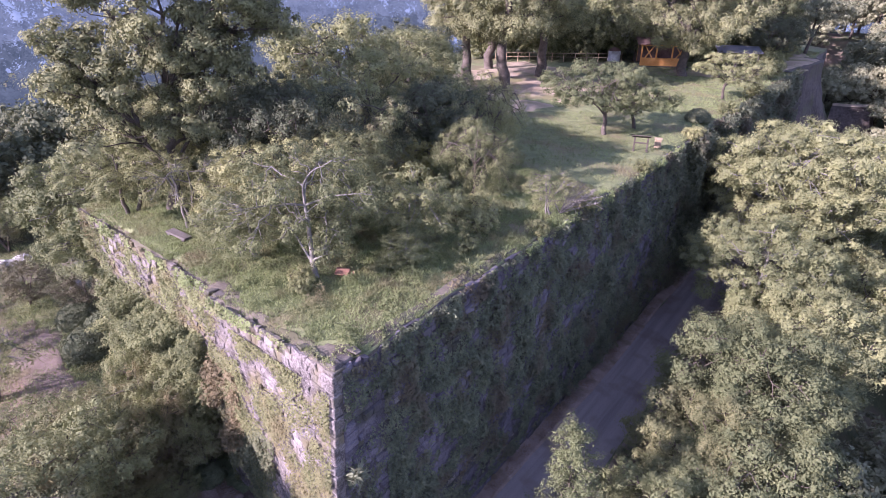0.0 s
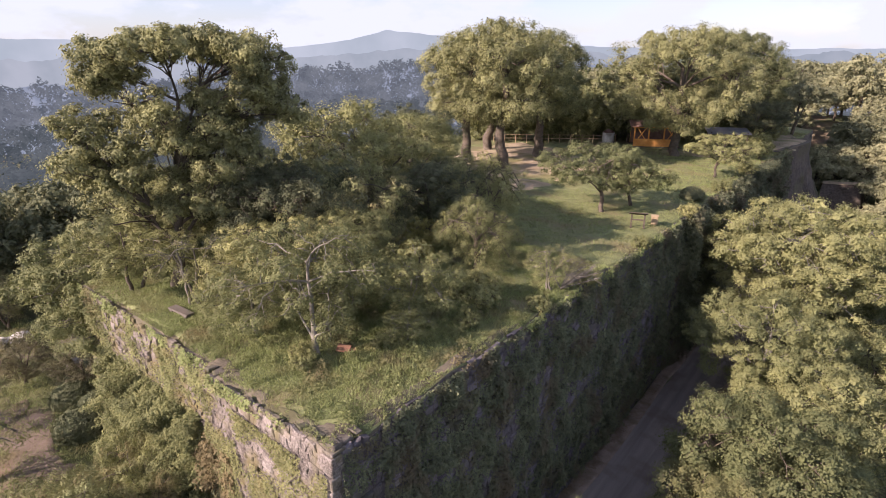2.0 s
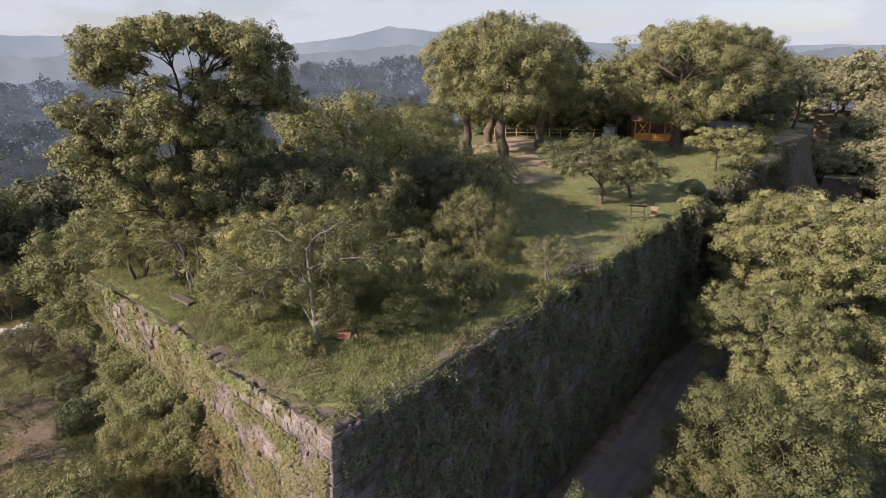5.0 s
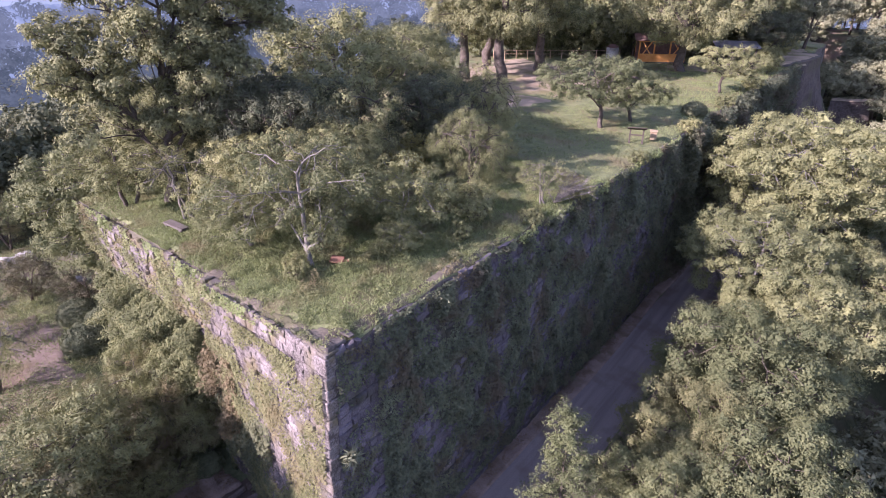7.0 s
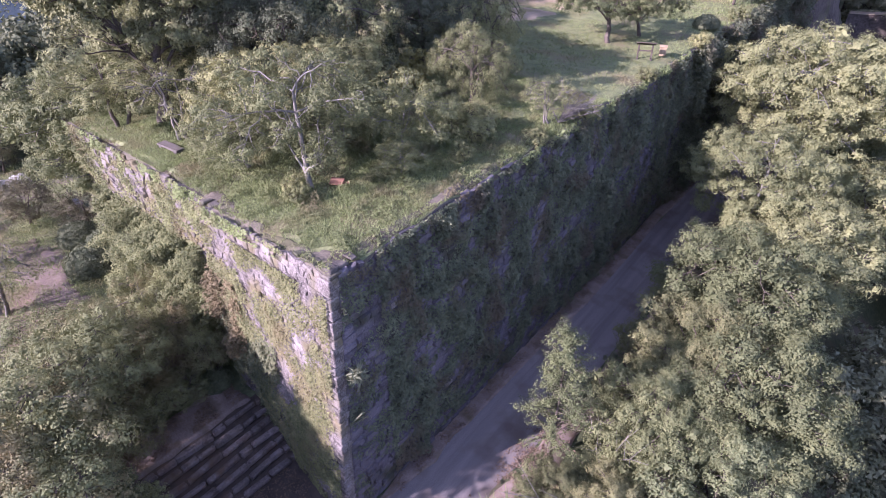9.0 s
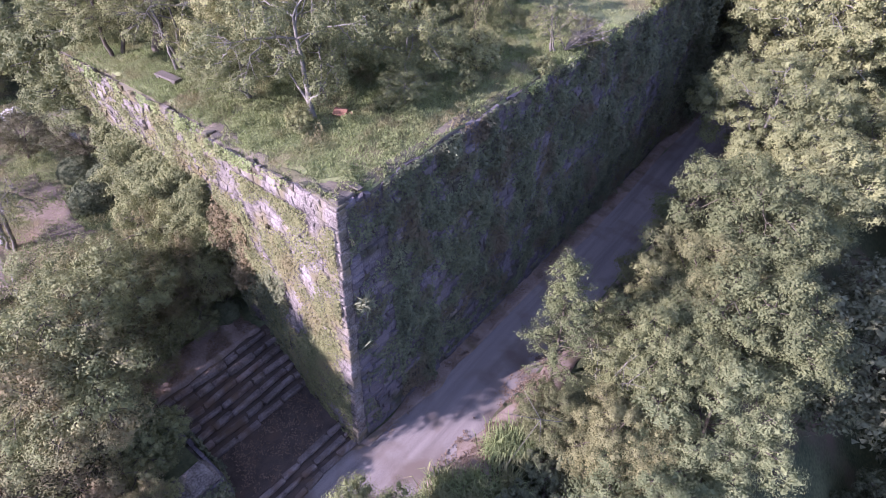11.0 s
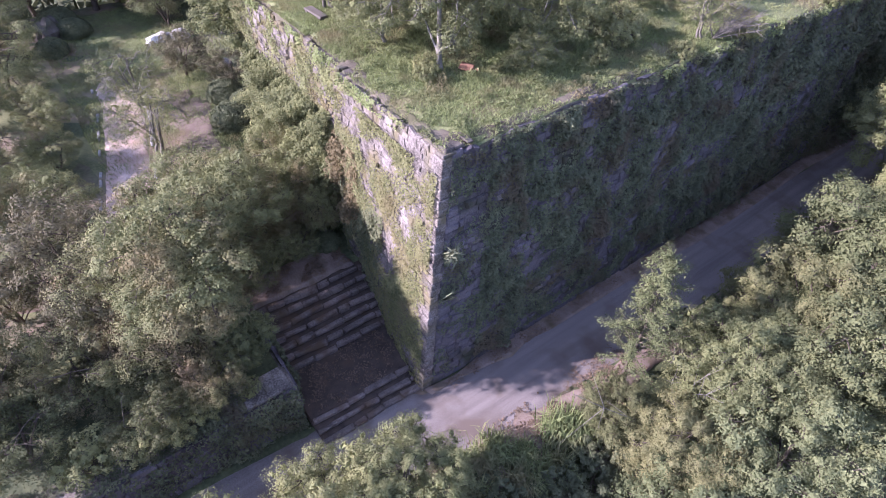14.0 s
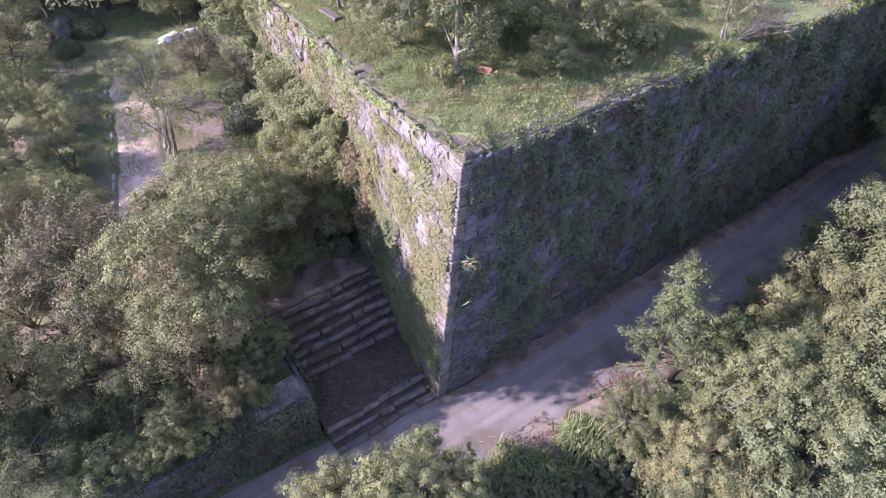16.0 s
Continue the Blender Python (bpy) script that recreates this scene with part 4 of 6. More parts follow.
ROAD_FLAT = tree_meshes("road_flat", 120, 11.0, 5.4, 4.0, 72, 0.98, 0.22, leaf=0.085, clumps=8, per=150, flat=0.5, leaf_mat=M_LEAF_BRIGHT, bark=M_BARK_PALE, fill=0.4, puff=0.46, core=0.5)
FAR_TREE = tree_meshes("far_tree", 112, 10, 5.2, 2.0, 26, 1.5, 0.3, leaf=0.27, clumps=7, per=38, flat=0.6, leaf_mat=M_LEAF_HAZED, fine=False, puff=0.5, core=0.5)
FAR_TREE_C = tree_meshes("far_tree_c", 121, 10, 5.2, 2.0, 26, 1.5, 0.3, leaf=0.27, clumps=7, per=38, flat=0.6, leaf_mat=M_LEAF_HAZED, fine=False, puff=0.5, core=0.5)
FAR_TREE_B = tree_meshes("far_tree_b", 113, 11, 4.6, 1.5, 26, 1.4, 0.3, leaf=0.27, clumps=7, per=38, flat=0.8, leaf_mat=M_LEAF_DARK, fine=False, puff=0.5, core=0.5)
FLAT_TREE = tree_meshes("flat_tree", 114, 10, 7.5, 5.0, 28, 1.7, 0.35, leaf=0.27, clumps=7, per=38, flat=0.4, leaf_mat=M_LEAF_HAZED, fine=False, puff=0.5, core=0.5)
GARDEN_A = tree_meshes("garden_a", 115, 4.2, 2.7, 0.8, 30, 0.58, 0.10, leaf=0.07, clumps=8, per=88, flat=0.55, leaf_mat=M_LEAF_GARDEN, stems=3, twig=0.014, puff=0.58, core=0, fill=0.2)
GARDEN_H = tree_meshes("garden_h", 128, 7.4, 3.0, 3.0, 40, 0.66, 0.13, leaf=0.07, clumps=8, per=95, flat=0.55, leaf_mat=M_LEAF_GARDEN, stems=2, twig=0.014, puff=0.58, core=0.3, fill=0.2)
GARDEN_B = tree_meshes("garden_b", 116, 3.0, 1.9, 0.3, 26, 0.5, 0.08, leaf=0.06, clumps=9, per=95, flat=0.75, leaf_mat=M_LEAF_DARK, stems=3, twig=0.012, core=0.5)
GARDEN_L = tree_meshes("garden_l", 122, 5.8, 3.7, 1.2, 44, 0.68, 0.14, leaf=0.07, clumps=8, per=84, flat=0.55, leaf_mat=M_LEAF_GARDEN, stems=3, twig=0.014, puff=0.58, core=0, fill=0.2)


def young_tree_meshes(seed, height, reach, count, per, leaf):
    """A slim tree: many short rising branches up a thin stem, each feathered with leaves."""
    rng = np.random.default_rng(seed)
    stem = bezier(np.zeros(3), np.array([0.15, 0.1, height * 0.5]), np.array([0.05, 0.0, height]), 10)
    paths, ps, ns = [(stem, np.linspace(0.085, 0.012, 10))], [], []
    for i in range(count):
        h = height * (0.10 + 0.88 * (i + rng.random()) / count)
        base = np.array([np.interp(h, stem[:, 2], stem[:, 0]), np.interp(h, stem[:, 2], stem[:, 1]), h])
        a = i * 2.4 + rng.uniform(-0.5, 0.5)
        ln = (reach * (1 - h / height) ** 0.75 + 0.30) * rng.uniform(0.6, 1.25)
        rise = rng.uniform(0.25, 0.75)
        tip = base + np.array([math.cos(a), math.sin(a), rise]) * ln
        line = bezier(base, (base + tip) / 2 + np.array([0, 0, 0.10 * ln]), tip, 5)
        paths.append((line, np.linspace(0.022, 0.006, 5)))
        s = rng.random((per, 1)) ** 0.6
        p = (1 - s) * base + s * tip + np.array([0, 0, 0.10 * ln]) * 2 * s * (1 - s) + rng.normal(size=(per, 3)) * (0.035 + 0.075 * s)
        ps.append(p)
        ns.append(np.array([0, 0, 0.8]) + 0.5 * (p - base) / ln + rng.normal(size=(per, 3)) * 0.35)
    v, f = leaves(np.concatenate(ps), np.concatenate(ns), leaf * rng.uniform(0.6, 1.4, count * per), rng, 0.5)
    tv, tf = tubes(paths, 5)
    return mesh_np("slim_trunk", tv, tf, M_BARK, True), mesh_np("slim_crown", v, f, M_LEAF_GREY)


SLIM = young_tree_meshes(117, 7.0, 1.6, 84, 150, 0.085)
SHRUB = tree_meshes("shrub", 118, 1.7, 1.1, 0.15, 9, 0.42, 0.04, leaf=0.07, clumps=9, per=70, flat=0.8, leaf_mat=M_LEAF_OLIVE, stems=3, twig=0.01, core=0, puff=0.38)
# dark leaves carry the deep shade of the hollow below the road
SHRUB_SHADED = tree_meshes("shrub_shaded", 123, 1.7, 1.1, 0.15, 9, 0.42, 0.04, leaf=0.07, clumps=9, per=70, flat=0.8, leaf_mat=M_LEAF_DARK, stems=3, twig=0.01, core=0, puff=0.38)

G_TOP = "trees on the fort"
for m, x, y, size, turn, tall, label in (
        (GUM, -15.6, 3.2, 1.0, 0, 1.0, "tall gum tree with a clustered olive crown behind the wall"),
        (NEAR_A, -4.85, 3.55, 1.0, 0, 1.0, "sparse small tree with pale lichened trunk near the corner"),
        (NEAR_B, -4.0, 8.0, 1.0, 30, 1.0, "thin low tree with bare pale branches on the grass"),
        (WEEP, -5.1, 14.3, 0.95, 60, 1.0, "rounded drooping small tree with grey-green leaves"),
        (ROUND_OLIVE, -15.6, 14.6, 1.0, 10, 1.0, "dense dark broadleaf tree in the middle of the lawn"),
        (ROUND_DARK, -16.2, 9.0, 0.72, 130, 0.95, "dense dark broadleaf tree beside the gum tree"),
        (SPREAD_B, -9.3, 5.4, 0.98, 80, 0.95, "low spreading olive-leaved tree near the wall edge"),
        (BARE_TOP, -13.2, 2.9, 1.0, 200, 1.0, "small tree with pale bare lower branches"),
        (SPREAD_B, -17.2, 2.0, 0.85, 300, 0.88, "spreading tree at the end of the wall"),
        (NEAR_A, -8.6, 3.0, 0.72, 140, 0.78, "low olive-leaved tree beside the pale-trunked one"),
        (NEAR_B, -6.4, 6.0, 1.0, 210, 1.1, "thin tree with grey twigs on the shaded grass"),
        (ROUND_DARK, -12.3, 8.0, 0.72, 20, 1.05, "small dark broadleaf tree in the middle of the grove"),
        (GARDEN_A, -11.0, 11.4, 1.2, 250, 1.2, "bright-leaved small tree that shades the lawn"),
        (ROUND_DARK, -10.4, 16.4, 0.62, 160, 1.0, "dark broadleaf tree whose shade falls across the lawn"),
        (NEAR_B, -7.6, 7.6, 0.92, 20, 1.0, "airy small tree in the front of the grove"),
        (NEAR_B, -10.9, 4.0, 0.9, 170, 1.0, "airy low tree behind the wall edge"),
        (ROUND_OLIVE, -9.0, 8.8, 0.5, 200, 1.0, "small dense tree in the middle of the grove"),
        (YELLOW, -8.4, 13.4, 1.0, 250, 1.0, "small yellow-leaved sapling on the shaded grass"),
        (NEAR_B, -2.9, 6.4, 0.55, 300, 0.8, "small bushy sapling near the wall edge"),
        (ROUND_OLIVE, -20.2, 6.0, 0.72, 210, 0.85, "olive broadleaf tree behind the gum tree"),
        (ROUND_DARK, -12.0, 20.5, 0.62, 70, 0.9, "dark round tree shading the lawn"),
        (WEEP, -8.2, 18.6, 1.15, 320, 1.1, "drooping tree at the edge of the dark grove"),
        (ROUND_OLIVE, -18.5, 24.0, 0.9, 300, 0.9, "olive broadleaf tree at the back of the lawn"),
        (ROUND_DARK, -24.0, 30.0, 0.9, 30, 0.9, "dark tree before the gum grove"),
        (SPREAD, -5.2, 30.2, 1.2, 0, 1.0, "leaning small tree with a bright flat crown on the lawn"),
        (SPREAD, -4.1, 33.6, 0.95, 100, 1.0, "small spreading tree with bright leaves on the lawn"),
        (SPREAD, -1.9, 48.6, 0.95, 150, 1.05, "small spreading tree near the far wall edge"),
        (GUM_B, -19.9, 39.6, 1.0, 0, 1.0, "large gum tree with a stout pale trunk on bare ground"),
        (GUM_B, -21.0, 47.3, 0.95, 110, 1.0, "large gum tree with a forked dark trunk"),
        (GUM_B, -27.3, 47.4, 1.0, 220, 0.98, "large gum tree at the back of the bare ground"),
        (GUM_B, -24.6, 40.2, 0.95, 300, 0.98, "large gum tree with a brown trunk"),
        (GUM_C, -9.2, 58.2, 1.0, 0, 1.0, "huge spreading gum tree over the orange hut"),
        (GUM_C, -9.0, 78.0, 0.95, 140, 1.05, "huge pale-crowned gum tree behind the hut"),
        (ROUND_DARK, -3.5, 72.0, 0.8, 0, 0.9, "dark dense tree behind the hut")):
    tree(m, (x, y, float(top_z(x, y)) - 0.02), label, group=G_TOP, size=size, turn=turn, tall=tall)

G_ROAD = "trees along the road"

ROAD_SAGE, ROAD_TAN = recoloured(ROAD_TREE, M_LEAF_SAGE), recoloured(ROAD_TREE, M_LEAF_TAN)
for m, x, y, size, turn in ((ROAD_SAGE, 11.6, 3.6, 0.8, 150), (ROAD_TREE, 8.7, 9.8, 0.84, 70), (ROAD_SAGE, 11.8, 8.4, 0.94, 250), (ROAD_TAN, 9.2, 5.2, 0.66, 30), (ROAD_TAN, 6.6, 4.5, 0.42, 200), (ROAD_TREE_B, 11.4, 13.7, 1.0, 20),
                            (ROAD_TREE_B, 9.2, 19.0, 1.05, 100), (ROAD_TAN, 8.4, 14.6, 0.9, 200), (ROAD_TREE_B, 10.5, 25.0, 1.1, 160),
                            (ROAD_FLAT, 7.4, 28.5, 0.95, 220), (ROAD_FLAT, 6.9, 37.5, 1.28, 10), (ROAD_FLAT, 9.4, 43.5, 1.25, 120), (ROAD_TREE_B, 12.5, 34, 1.1, 80),
                            (ROAD_TREE_B, 10, 47, 1.1, 60)):
    tree(m, (x, y, float(ground_z(x, y)) - 0.05), "leafy yellow-green tree on the slope beside the road", group=G_ROAD, size=size, turn=turn)
tree(SLIM, (5.15, 6.9, float(ground_z(5.15, 6.9))), "slim young tree with pale feathery leaves at the roadside", name="young_tree", size=1.12)

for m, x, y, size, turn in ((ROAD_TREE, 4.7, -4.9, 0.62, 40), (ROAD_TREE, 4.6, -7.6, 0.68, 140), (ROAD_TREE, 5.2, -10.5, 0.8, 240), (ROAD_TREE, 4.8, -13.5, 0.8, 20)):
    tree(m, (x, y, float(ground_z(x, y)) - 0.05), "leafy small tree at the edge of the road", group=G_ROAD, size=size, turn=turn)

# ---- the garden below the sunlit wall ----
strip("garden_ground", [(-50, -1.2), (-40, -1.2), (-30, 0.0), (-20, 0.0), (-13, -0.2), (-6.6, -0.8)], [(-50, -32), (-40, -32), (-30, -32), (-20, -32), (-13, -32), (-6.6, -32)],
      M_GARDEN, "worn garden ground of thin grass and reddish earth", "ground", lift=0.05, cuts=40, rough=0.05, seed=8)
strip("garden_lawn", [(-47, 1.5), (-42, 1.0), (-36, -0.6), (-33.5, -2)], [(-48, -7), (-43, -7.6), (-38, -7.0), (-34, -4.5)], M_GRASS,
      "bright mown grass plot in the garden", "lawn", lift=0.12, rough=0.25, seed=9)
strip("garden_path", [(-33.8, -5.6), (-31.3, -5.4), (-27.5, -4.9), (-18.8, -6.8), (-12, -8.4)], [(-34.2, -6.2), (-32.7, -7.2), (-29.5, -7.5), (-20.7, -9.2), (-13, -11)], M_BRICKPATH,
      "pinkish paved garden path strewn with leaves", "path", lift=0.13, rough=0.04, seed=10)
kerb = tagged(new("path_kerb"), "pale kerb stones edging the garden path", "kerb", kind="structure")
for line in ([(-31.3, -5.3), (-27.5, -4.8), (-18.8, -6.7), (-14, -7.9)], [(-32.7, -7.3), (-29.5, -7.6), (-20.7, -9.3), (-15, -10.6)]):
    for (ax, ay), (bx, by) in zip(line[:-1], line[1:]):
        span = math.hypot(bx - ax, by - ay)
        for k in range(int(span / 0.62)):
            q = (k + 0.5) * 0.62 / span
            x, y = ax + (bx - ax) * q, ay + (by - ay) * q
            if RNG.random() < 0.5:
                part("kerb_stone", block((0.57, 0.16, 0.26), (x, y, float(ground_z(x, y)) + 0.03 + RNG.uniform(-0.02, 0.02)), 0.025, turn=(RNG.uniform(-4, 4), 0, math.degrees(math.atan2(by - ay, bx - ax)) + RNG.uniform(-3, 3)), jitter=0.015, rng=RNG), M_KERB, kerb)
strip("bare_ground", [(-29, -1.6), (-25, -1.2), (-21.5, -1.8), (-17, -2.4)], [(-28.5, -3.6), (-25, -4.0), (-21.5, -4.6), (-17, -4.6)], M_EARTH,
      "shaded bare earth under the garden trees", "bare ground", lift=0.14, rough=0.25, seed=12)
def earth_mound(x0, x1, y0, y1, base, rise, seed, mat, label):
    """Uneven trodden earth, feathered into the ground at its rim."""
    u = np.linspace(0, 1, 40)
    gx, gy = np.meshgrid(x0 + (x1 - x0) * u, y0 + (y1 - y0) * u, indexing="ij")
    rim = np.minimum(np.minimum(u[:, None], 1 - u[:, None]), np.minimum(u[None], 1 - u[None]))
    wob = np.array([noise.fractal(Vector((a * 0.9 + seed, b * 0.9, 0)), 0.8, 2.1, 5) for a, b in zip(gx.ravel(), gy.ravel())]).reshape(gx.shape)
    gz = base + (rise * (0.6 + 0.5 * wob)) * smooth(0, 0.12, rim) - 0.35 * (1 - smooth(0, 0.10, rim + 0.05 * wob))
    i, j = np.meshgrid(np.arange(39), np.arange(39), indexing="ij")
    a = (i * 40 + j).ravel()
    return tagged(new("bare_ground", mesh_np("bare_ground", np.stack([gx, gy, gz], -1).reshape(-1, 3), np.stack([a, a + 40, a + 41, a + 1], 1), mat, True)), label, "bare ground", kind="structure")


earth_mound(-8.3, -6.25, -6.4, -0.3, 2.34, 0.16, 13, M_VERGE, "reddish earth and dead leaves at the head of the steps")

tree(ROAD_FLAT, (-22.9, 3.4, 1.6), "broad olive-brown tree outside the end of the wall", group="garden trees", size=1.1, turn=40, tall=1.08)
G_GARDEN = "garden trees"
# garden trees again with shade-darkened leaves, for the dim near beds
GARDEN_A_SHADED, GARDEN_L_SHADED = recoloured(GARDEN_A, M_LEAF_GARDEN_SHADED), recoloured(GARDEN_L, M_LEAF_GARDEN_SHADED)
for m, x, y, size, turn in ((GARDEN_L, -11.4, -6.0, 0.95, 0), (GARDEN_L, -10.8, -4.0, 0.72, 30), (GARDEN_H, -6.9, -7.9, 1.04, 160), (GARDEN_H, -8.7, -5.3, 0.92, 250), (GARDEN_H, -4.5, -8.3, 0.9, 40), (GARDEN_A, -8.6, -4.2, 0.62, 80), (GARDEN_A, -7.6, -5.4, 0.6, 190), (GARDEN_A, -8.4, -2.7, 0.5, 300), (GARDEN_A_SHADED, -11.2, -7.4, 1.1, 50), (GARDEN_L_SHADED, -7.8, -9.0, 1.0, 100), (DRY, -7.2, -11.2, 1.05, 150),
                            (DRY, -12, -12.2, 1.2, 200), (recoloured(GARDEN_B, M_LEAF_BRIGHT), -4.1, -7.2, 0.8, 80), (GARDEN_B, -5.9, -7.3, 0.8, 10),
                            (GARDEN_A, -16.5, -12.0, 0.95, 270), (BARE_TOP, -22.0, -5.6, 1.15, 310), (BARE_TOP, -28.4, -5.0, 1.1, 80), (GARDEN_L, -32.4, -11.0, 0.5, 60), (GARDEN_A, -27.2, -10.6, 0.62, 130), (GARDEN_A, -23.4, -10.9, 0.62, 260), (GARDEN_L, -41.8, 0.8, 0.9, 120), (GARDEN_L, -47.5, -11.0, 1.1, 200), (DRY, -31.2, -0.8, 0.9, 20), (DRY, -27.6, 1.4, 0.8, 140), (GARDEN_A, -12.6, -3.2, 0.95, 330),
                            (GARDEN_A, -23.0, -13.4, 0.85, 15), (GARDEN_A_SHADED, -16.0, -15.5, 1.2, 75), 
                            (GARDEN_A, -30.5, -14.0, 0.9, 35), (GARDEN_A_SHADED, -13.5, -6.6, 0.9, 110),
                            (GARDEN_A, -29.4, -11.0, 0.65, 160), (GARDEN_A, -20.0, -13.4, 0.8, 60), (GARDEN_A_SHADED, -6.8, -15.4, 0.9, 310),
                            (GARDEN_A, -36.0, -12.0, 1.3, 300), (GARDEN_L, -40.0, -13.0, 1.1, 40),
                            (GARDEN_A, -44.0, -13.5, 1.3, 20), (GARDEN_A_SHADED, -5.0, -9.8, 0.95, 70), (GARDEN_A_SHADED, -2.8, -8.9, 0.56, 10), (GARDEN_A_SHADED, -2.5, -11.2, 0.62, 140), (GARDEN_A_SHADED, -4.0, -15.2, 0.85, 300), (GARDEN_A_SHADED, -11.6, -14.6, 0.8, 40), (GARDEN_A_SHADED, -5.6, -12.6, 0.9, 240), (GARDEN_L_SHADED, -6.4, -16.6, 0.9, 210), (GARDEN_A_SHADED, -7.6, -17.5, 1.2, 310), (GARDEN_A, -25, -16, 1.3, 200)):
    tree(m, (x, y, float(ground_z(x, y)) - 0.05), "bushy small garden tree with olive leaves", group=G_GARDEN, size=size, turn=turn)


for x, y, size, turn, tall in ((-8.7, -1.0, 0.55, 10, 1.7), (-10.2, -1.1, 0.62, 75, 1.9), (-12.0, -1.0, 0.62, 140, 2.0), (-13.8, -0.9, 0.6, 200, 1.9), (-15.8, -0.7, 0.5, 280, 1.7),
                               (-11.0, -3.6, 0.95, 40, 1.35), (-14.2, -4.0, 0.85, 250, 1.0)):
    tree(GARDEN_A, (x, y, float(ground_z(x, y)) - 0.05), "tall olive-leaved bush grown up against the wall", "bush", "bush", "bushes against the wall", size=size, turn=turn, tall=tall)


def ball_mesh(seed, r, squash, count, leaf, mat):
    """A clipped bush: leaves packed over a lumpy ball."""
    g = np.random.default_rng(seed)
    d = unit(g.normal(size=(count, 3)))
    d[:, 2] = np.abs(d[:, 2]) * 1.0 - 0.15
    d = unit(d)
    bump = 1 + 0.05 * np.sin(d[:, 0] * 9 + seed) * np.cos(d[:, 1] * 8) + g.normal(size=count) * 0.025
    p = d * (r * bump)[:, None] * np.array([1, 1, squash]) + np.array([0, 0, r * squash * 0.35])
    v, f = leaves(p, d * 1.0 + g.normal(size=d.shape) * 0.3, leaf * g.uniform(0.7, 1.4, count), g, 0.75)
    bv, bf = lumps([(np.array([0, 0, r * squash * 0.35]), r * np.array([0.9, 0.9, 0.9 * squash]))], g)
    v, f = np.concatenate([v, bv]), np.concatenate([f, bf + len(v)])
    return mesh_np("clipped_crown", v, f, mat)


BALL = ball_mesh(91, 1.0, 0.85, 3800, 0.09, M_HEDGE)
STEM = mesh_np("bush_stem", *tubes([(np.array([[0, 0, -0.2], [0.03, 0, 0.3], [0, 0.02, 0.7]]), np.array([0.12, 0.10, 0.06]))], 7), M_BARK, True)
for x, y, size in ((-26.2, 0.2, 1.25), (-22.4, -0.6, 1.45), (-43.6, -6.2, 1.3), (-46.0, -7.0, 1.6), (-40.5, -8.4, 1.2), (-24.2, 0.9, 1.1), (-8.3, -1.15, 0.72)):
    tree((STEM, BALL), (x, y, float(ground_z(x, y))), "round clipped grey-green garden bush", "bush", "round_bush", "clipped bushes", size=size, turn=x * 40)


def boulder(x, y, size, seed, mat=M_SLAB, label="weathered grey boulder beside the lawn", name="boulder"):
    g = np.random.default_rng(seed)
    bm = bmesh.new()
    bmesh.ops.create_icosphere(bm, subdivisions=3, radius=1)
    for v in bm.verts:
        k = 1 + 0.42 * noise.noise(v.co * 1.5 + Vector((seed, 0, 0))) + 0.16 * noise.noise(v.co * 3.5)
        v.co = Vector((v.co.x * size[0], v.co.y * size[1], v.co.z * size[2])) * k
    me = bpy.data.meshes.new(name)
    bm.to_mesh(me)
    bm.free()
    me.materials.append(mat)
    ob = tagged(new(name, me), label, "stone")
    ob.matrix_basis = pose(x, y, float(ground_z(x, y)) + size[2] * 0.55, 0, 0, float(g.uniform(0, 360)))


boulder(-43.9, -8.0, (1.3, 1.0, 1.1), 4)
boulder(-38.7, -0.8, (1.25, 0.6, 0.42), 5, M_WHITE, "whitewashed stone lying in the grass", "white_stone")
boulder(-38.4, 0.8, (0.8, 0.7, 0.5), 6, M_WHITE, "whitewashed stone lying in the grass", "white_stone")
boulder(-31.2, 2.0, (0.5, 0.4, 0.4), 8, M_KERB, "pale boulder near the end of the wall")
boulder(-3.6, -10.2, (0.5, 0.35, 0.35), 7, M_SLAB, "grey stone at the foot of a garden tree", "boulder")


# tall grass clumps at the road's edge
def grass_clump(seed, count, height, mat=M_GRASS_BLADE, wide=0.014, spread=0.3):
    g = np.random.default_rng(seed)
    vs = []
    for _ in range(count):
        a, ln = g.uniform(0, 2 * np.pi), height * g.uniform(0.5, 1.3)
        out = np.array([math.cos(a), math.sin(a), 0])
        side = np.array([-math.sin(a), math.cos(a), 0]) * wide
        reach = g.uniform(0.15, 0.6) * ln
        b = np.append(g.normal(size=2) * spread, 0.0)
        m1, tip = b + out * reach * 0.45 + np.array([0, 0, ln * 0.75]), b + out * reach + np.array([0, 0, ln * g.uniform(0.4, 0.85)])
        vs += [b - side, b + side, m1 + side, m1 - side, m1 - side, m1 + side, tip + side * 0.1, tip - side * 0.1]
    v = np.array(vs)
    return mesh_np("grass_clump", v, np.arange(len(v)).reshape(-1, 4), mat)


for i, (x, y) in enumerate(((-2.1, -7.7), (-2.2, -9.4), (-1.7, -10.6), (-2.0, -12.0), (-2.1, -13.5))):
    tree(SHRUB, (x, y, 2.45), "leafy shrub growing over the garden wall", "shrub", "shrub", "garden wall shrubs", size=0.5 + 0.15 * i, turn=i * 70)
FERN = grass_clump(94, 46, 0.75, M_FERN, 0.028, 0.05)
